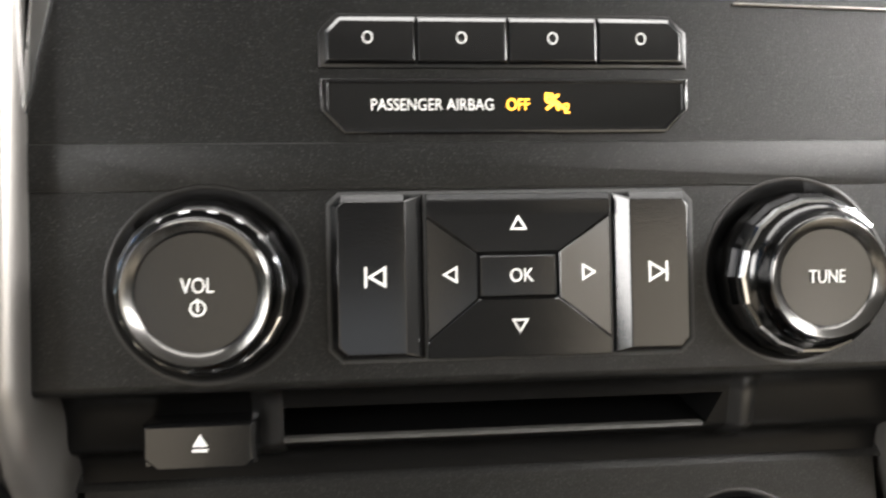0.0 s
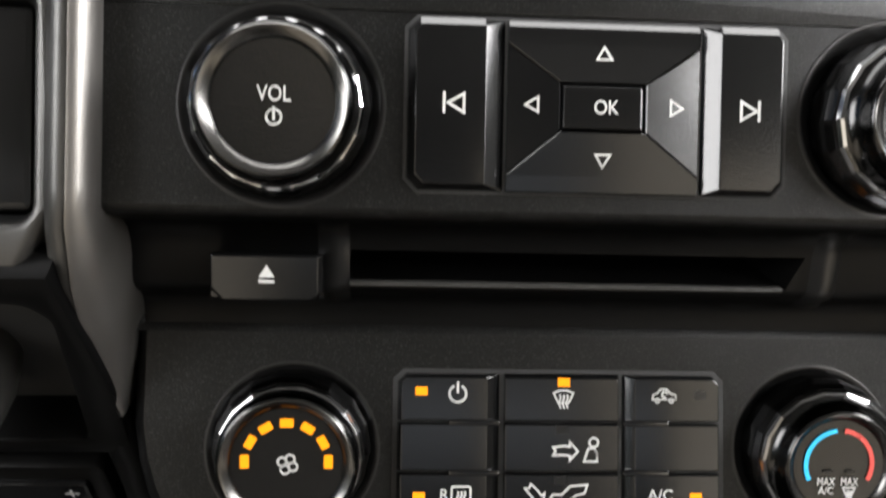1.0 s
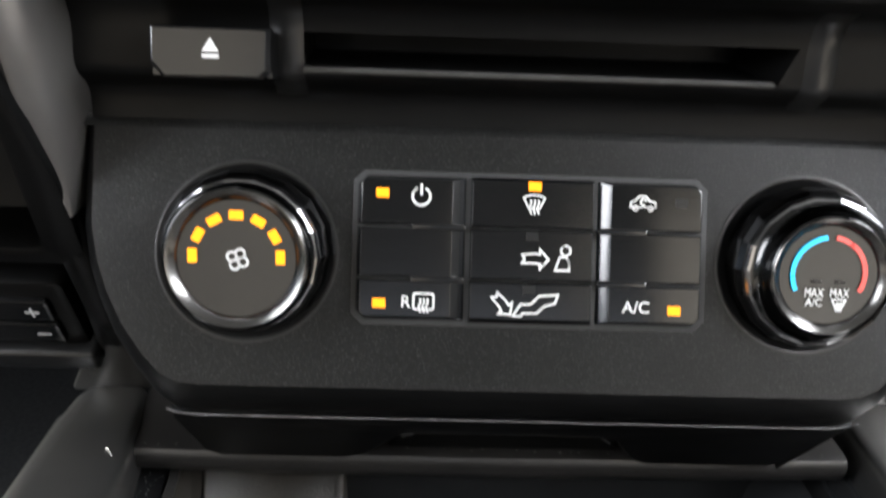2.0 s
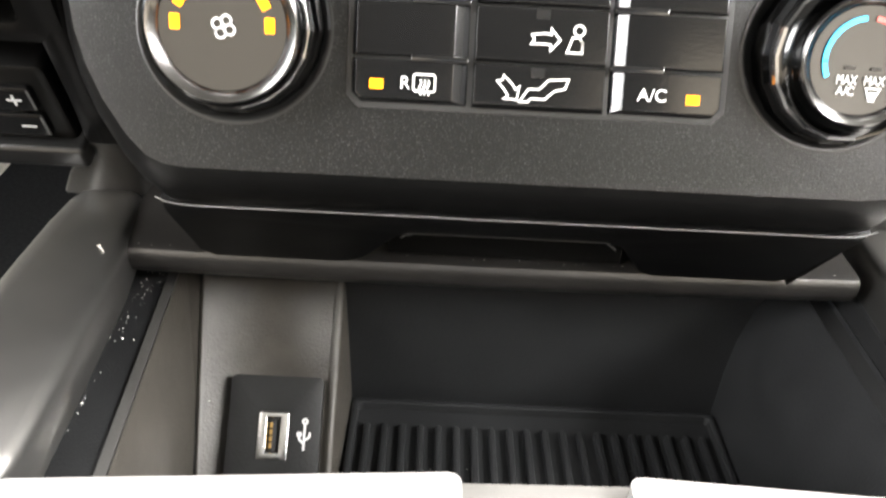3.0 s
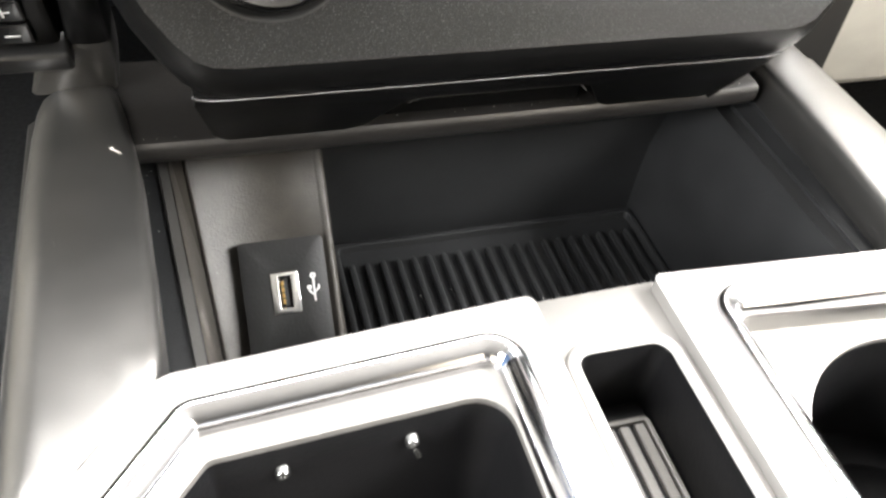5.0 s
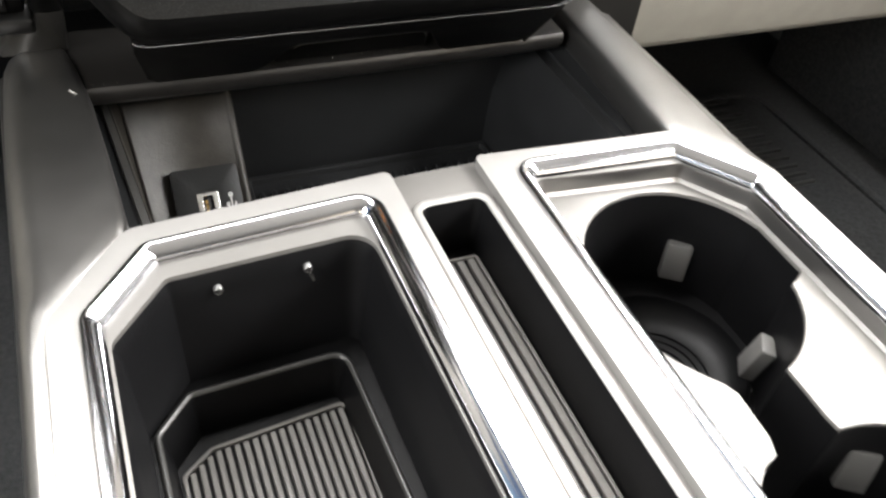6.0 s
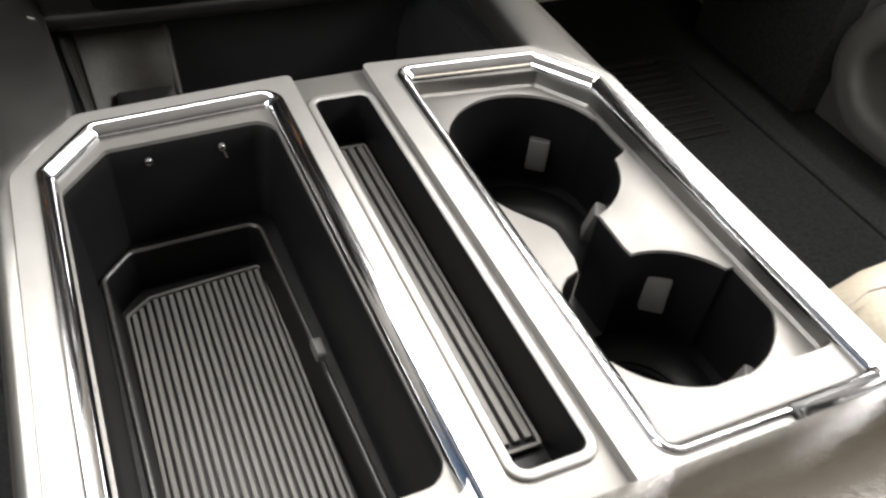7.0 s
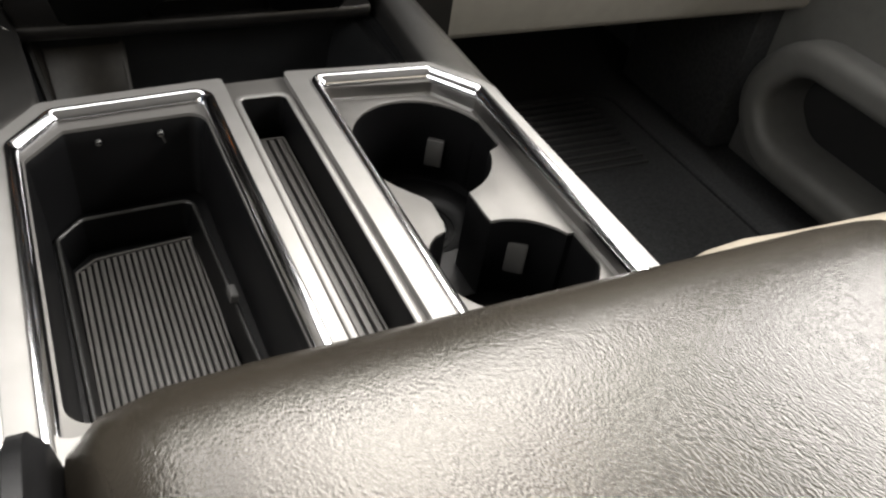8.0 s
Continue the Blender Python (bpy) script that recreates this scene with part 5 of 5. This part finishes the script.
# ---------------------------------------------------------------- passenger side
glove = thing("glove_box", (0.48, 0.40, 0.38), "beige moulded glove box and lower dashboard over a dark footwell", "glove box")
part("face", loft([[(x, 0.3530, 0.3820), (x, 0.3480, 0.3900), (x, 0.3150, 0.5200), (x, 0.3050, 0.7600), (x, 0.3050, 0.848), (x, 0.50, 0.848), (x, 0.50, 0.390), (x, 0.3650, 0.3780)] for x in (0.2350, 0.2450, 0.5, 0.79)], IDENT, True, True, True), M_BEIGE, glove, "beige moulded face", 50.0)
part("inner_cheek", box(0.1700, 0.2900, 0.30, 0.2340, 0.60, 0.848, 0.004), M_SMOOTH, glove, "dark filler panel beside the console")
lg = thing("left_knee_bolster", (-0.52, 0.36, 0.38), "beige moulded lower dashboard on the driver's side", "dashboard")
part("face", loft([[(x, 0.3530, 0.3820), (x, 0.3150, 0.5200), (x, 0.3050, 0.7600), (x, 0.3050, 0.848), (x, 0.50, 0.848), (x, 0.50, 0.390)] for x in (-0.79, -0.3050)], IDENT, True, True, True), M_BEIGE, lg, "beige moulded face", 50.0)

door = thing("passenger_door_panel", (0.78, 0.0, 0.15), "taupe moulded door panel with an open map pocket", "door panel")
DM = Matrix(((0, 0, -1, 0.745), (1, 0, 0, 0), (0, 1, 0, 0), (0, 0, 0, 1)))
mp = rpoly([(-0.60, 0.225), (0.290, 0.221), (0.333, 0.268), (0.290, 0.326), (-0.60, 0.340)], [0.03, 0.05, 0.035, 0.05, 0.03], 14)
part("panel", plate(rect(-1.0, 0.155, 0.378, 0.96), -0.07, -0.03, DM, [mp[::-1]], 0.0), M_DOOR, door, "taupe moulded panel")
part("pocket_rim", plate(offset(mp, -0.045), -0.03, 0.012, DM, [mp[::-1]], 0.016, 6), M_DOOR, door, "rounded rim of the map pocket")
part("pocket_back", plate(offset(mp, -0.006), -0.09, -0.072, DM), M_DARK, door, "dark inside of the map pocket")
part("kick_panel", box(0.735, 0.379, 0.16, 0.81, 0.60, 0.96, 0.004), M_CARPET, door, "black kick panel ahead of the door")
part("pull_cup", box(0.640, -0.45, 0.62, 0.715, 0.10, 0.66, 0.015), M_DOOR, door, "armrest of the door")


def seat(s):
    t = thing("front_seat", (s * 0.46, -0.35, 0.15), "pale beige leather front seat with bolstered edges", "seat", "front seats")
    secs = []
    round_front = [(-0.040 - 0.050 * (1 - math.cos(radians(q))), 0.385 + 0.071 * math.sin(radians(q)), 0.060 * (1 - math.sin(radians(q)))) for q in range(0, 91, 9)]
    for y, top, sh in round_front + [(-0.120, 0.459, 0.0), (-0.200, 0.462, 0.0), (-0.40, 0.460, 0.0), (-0.62, 0.450, 0.0)]:
        x0, x1 = 0.212 + sh, 0.715 - sh
        secs.append([(s * x, y, z) for x, z in ((x0 + 0.01, 0.25), (x1 - 0.01, 0.25), (x1, top - 0.05), (x1 - 0.004, top - 0.026), (x1 - 0.014, top - 0.009), (x1 - 0.032, top + 0.001), (x1 - 0.060, top + 0.002), (x1 - 0.10, top - 0.006),
                                                (0.46, top - 0.008), (x0 + 0.11, top - 0.004), (x0 + 0.060, top), (x0 + 0.030, top - 0.003), (x0 + 0.012, top - 0.012), (x0 + 0.003, top - 0.028), (x0, top - 0.06))])
    part("cushion", loft(secs, IDENT, True, True, True), M_SEAT, t, "pale beige leather cushion", 80.0)
    rings = []
    for y, k in [(-0.0815 - 0.030 * (1 - math.cos(radians(q))), math.sin(radians(q))) for q in (6, 14, 24, 36, 50, 64, 77, 90)] + [(-0.20, 1.02), (-0.40, 1.03), (-0.56, 1.0)]:
        rings.append([(s * (0.2270 + (0.006 + 0.022 * k) * math.cos(2 * math.pi * i / 20) + 0.004 * (1 - k)), y, 0.4330 + (0.008 + 0.026 * k) * math.sin(2 * math.pi * i / 20)) for i in range(20)])
    part("side_bolster", loft(rings, IDENT, True, True, True), M_SEAT, t, "smooth rounded bolster along the cushion's edge", 80.0)
    line = [(0.2040, -0.0850), (0.2130, -0.0822), (0.2240, -0.0805), (0.2360, -0.0812), (0.2450, -0.0872), (0.2500, -0.0970), (0.2530, -0.1200), (0.2545, -0.2000), (0.2550, -0.5400)]
    seam = []
    for i, (x, y) in enumerate(line):
        z = 0.4475 if i < 2 else 0.4535 if i < 5 else 0.4575
        seam.append([(s * (x + 0.0014 * math.cos(2 * math.pi * j / 8)), y + 0.0006 * math.cos(2 * math.pi * j / 8), z + 0.0016 * math.sin(2 * math.pi * j / 8)) for j in range(8)])
    part("piping", loft(seam, IDENT, True, True, True), M_BEIGE, t, "beige piping between bolster and cushion", 80.0)
    part("base", box(s * 0.46 - 0.20, -0.60, 0.15, s * 0.46 + 0.20, -0.10, 0.27, 0.01), M_DARK, t, "dark seat base")
    part("backrest", loft([[(s * x, y, z) for x, y in ((0.23, -0.56 - d), (0.70, -0.56 - d), (0.715, -0.62 - d), (0.70, -0.70 - d), (0.23, -0.70 - d), (0.215, -0.62 - d))] for z, d in ((0.40, 0.0), (0.70, 0.06), (1.00, 0.13), (1.06, 0.15))],
                          IDENT, True, True, True), M_SEAT, t, "beige leather backrest", 60.0)


seat(1)
seat(-1)
fm = thing("floor_mat", (0.45, 0.25, 0.15), "black floor mat with raised edge in the passenger footwell", "mat")
part("sheet", plate(rpoly(rect(0.20, -0.02, 0.68, 0.56), 0.04), 0.150, 0.156, IDENT, (), 0.002), M_CARPET, fm)
matl = rpoly(rect(0.20, -0.02, 0.68, 0.56), 0.04)
part("edge", plate(matl, 0.1562, 0.1600, IDENT, [offset(matl, 0.012)[::-1]], 0.0015), M_CARPET, fm, "raised edge of the mat")
for i in range(12):
    y = 0.372 + i * 0.0155
    part("rib", plate(rpoly(rect(0.40, y, 0.625, y + 0.005), 0.0015, 2), 0.1562, 0.1590, IDENT, (), 0.0008, 1), M_TUBRIM, fm)
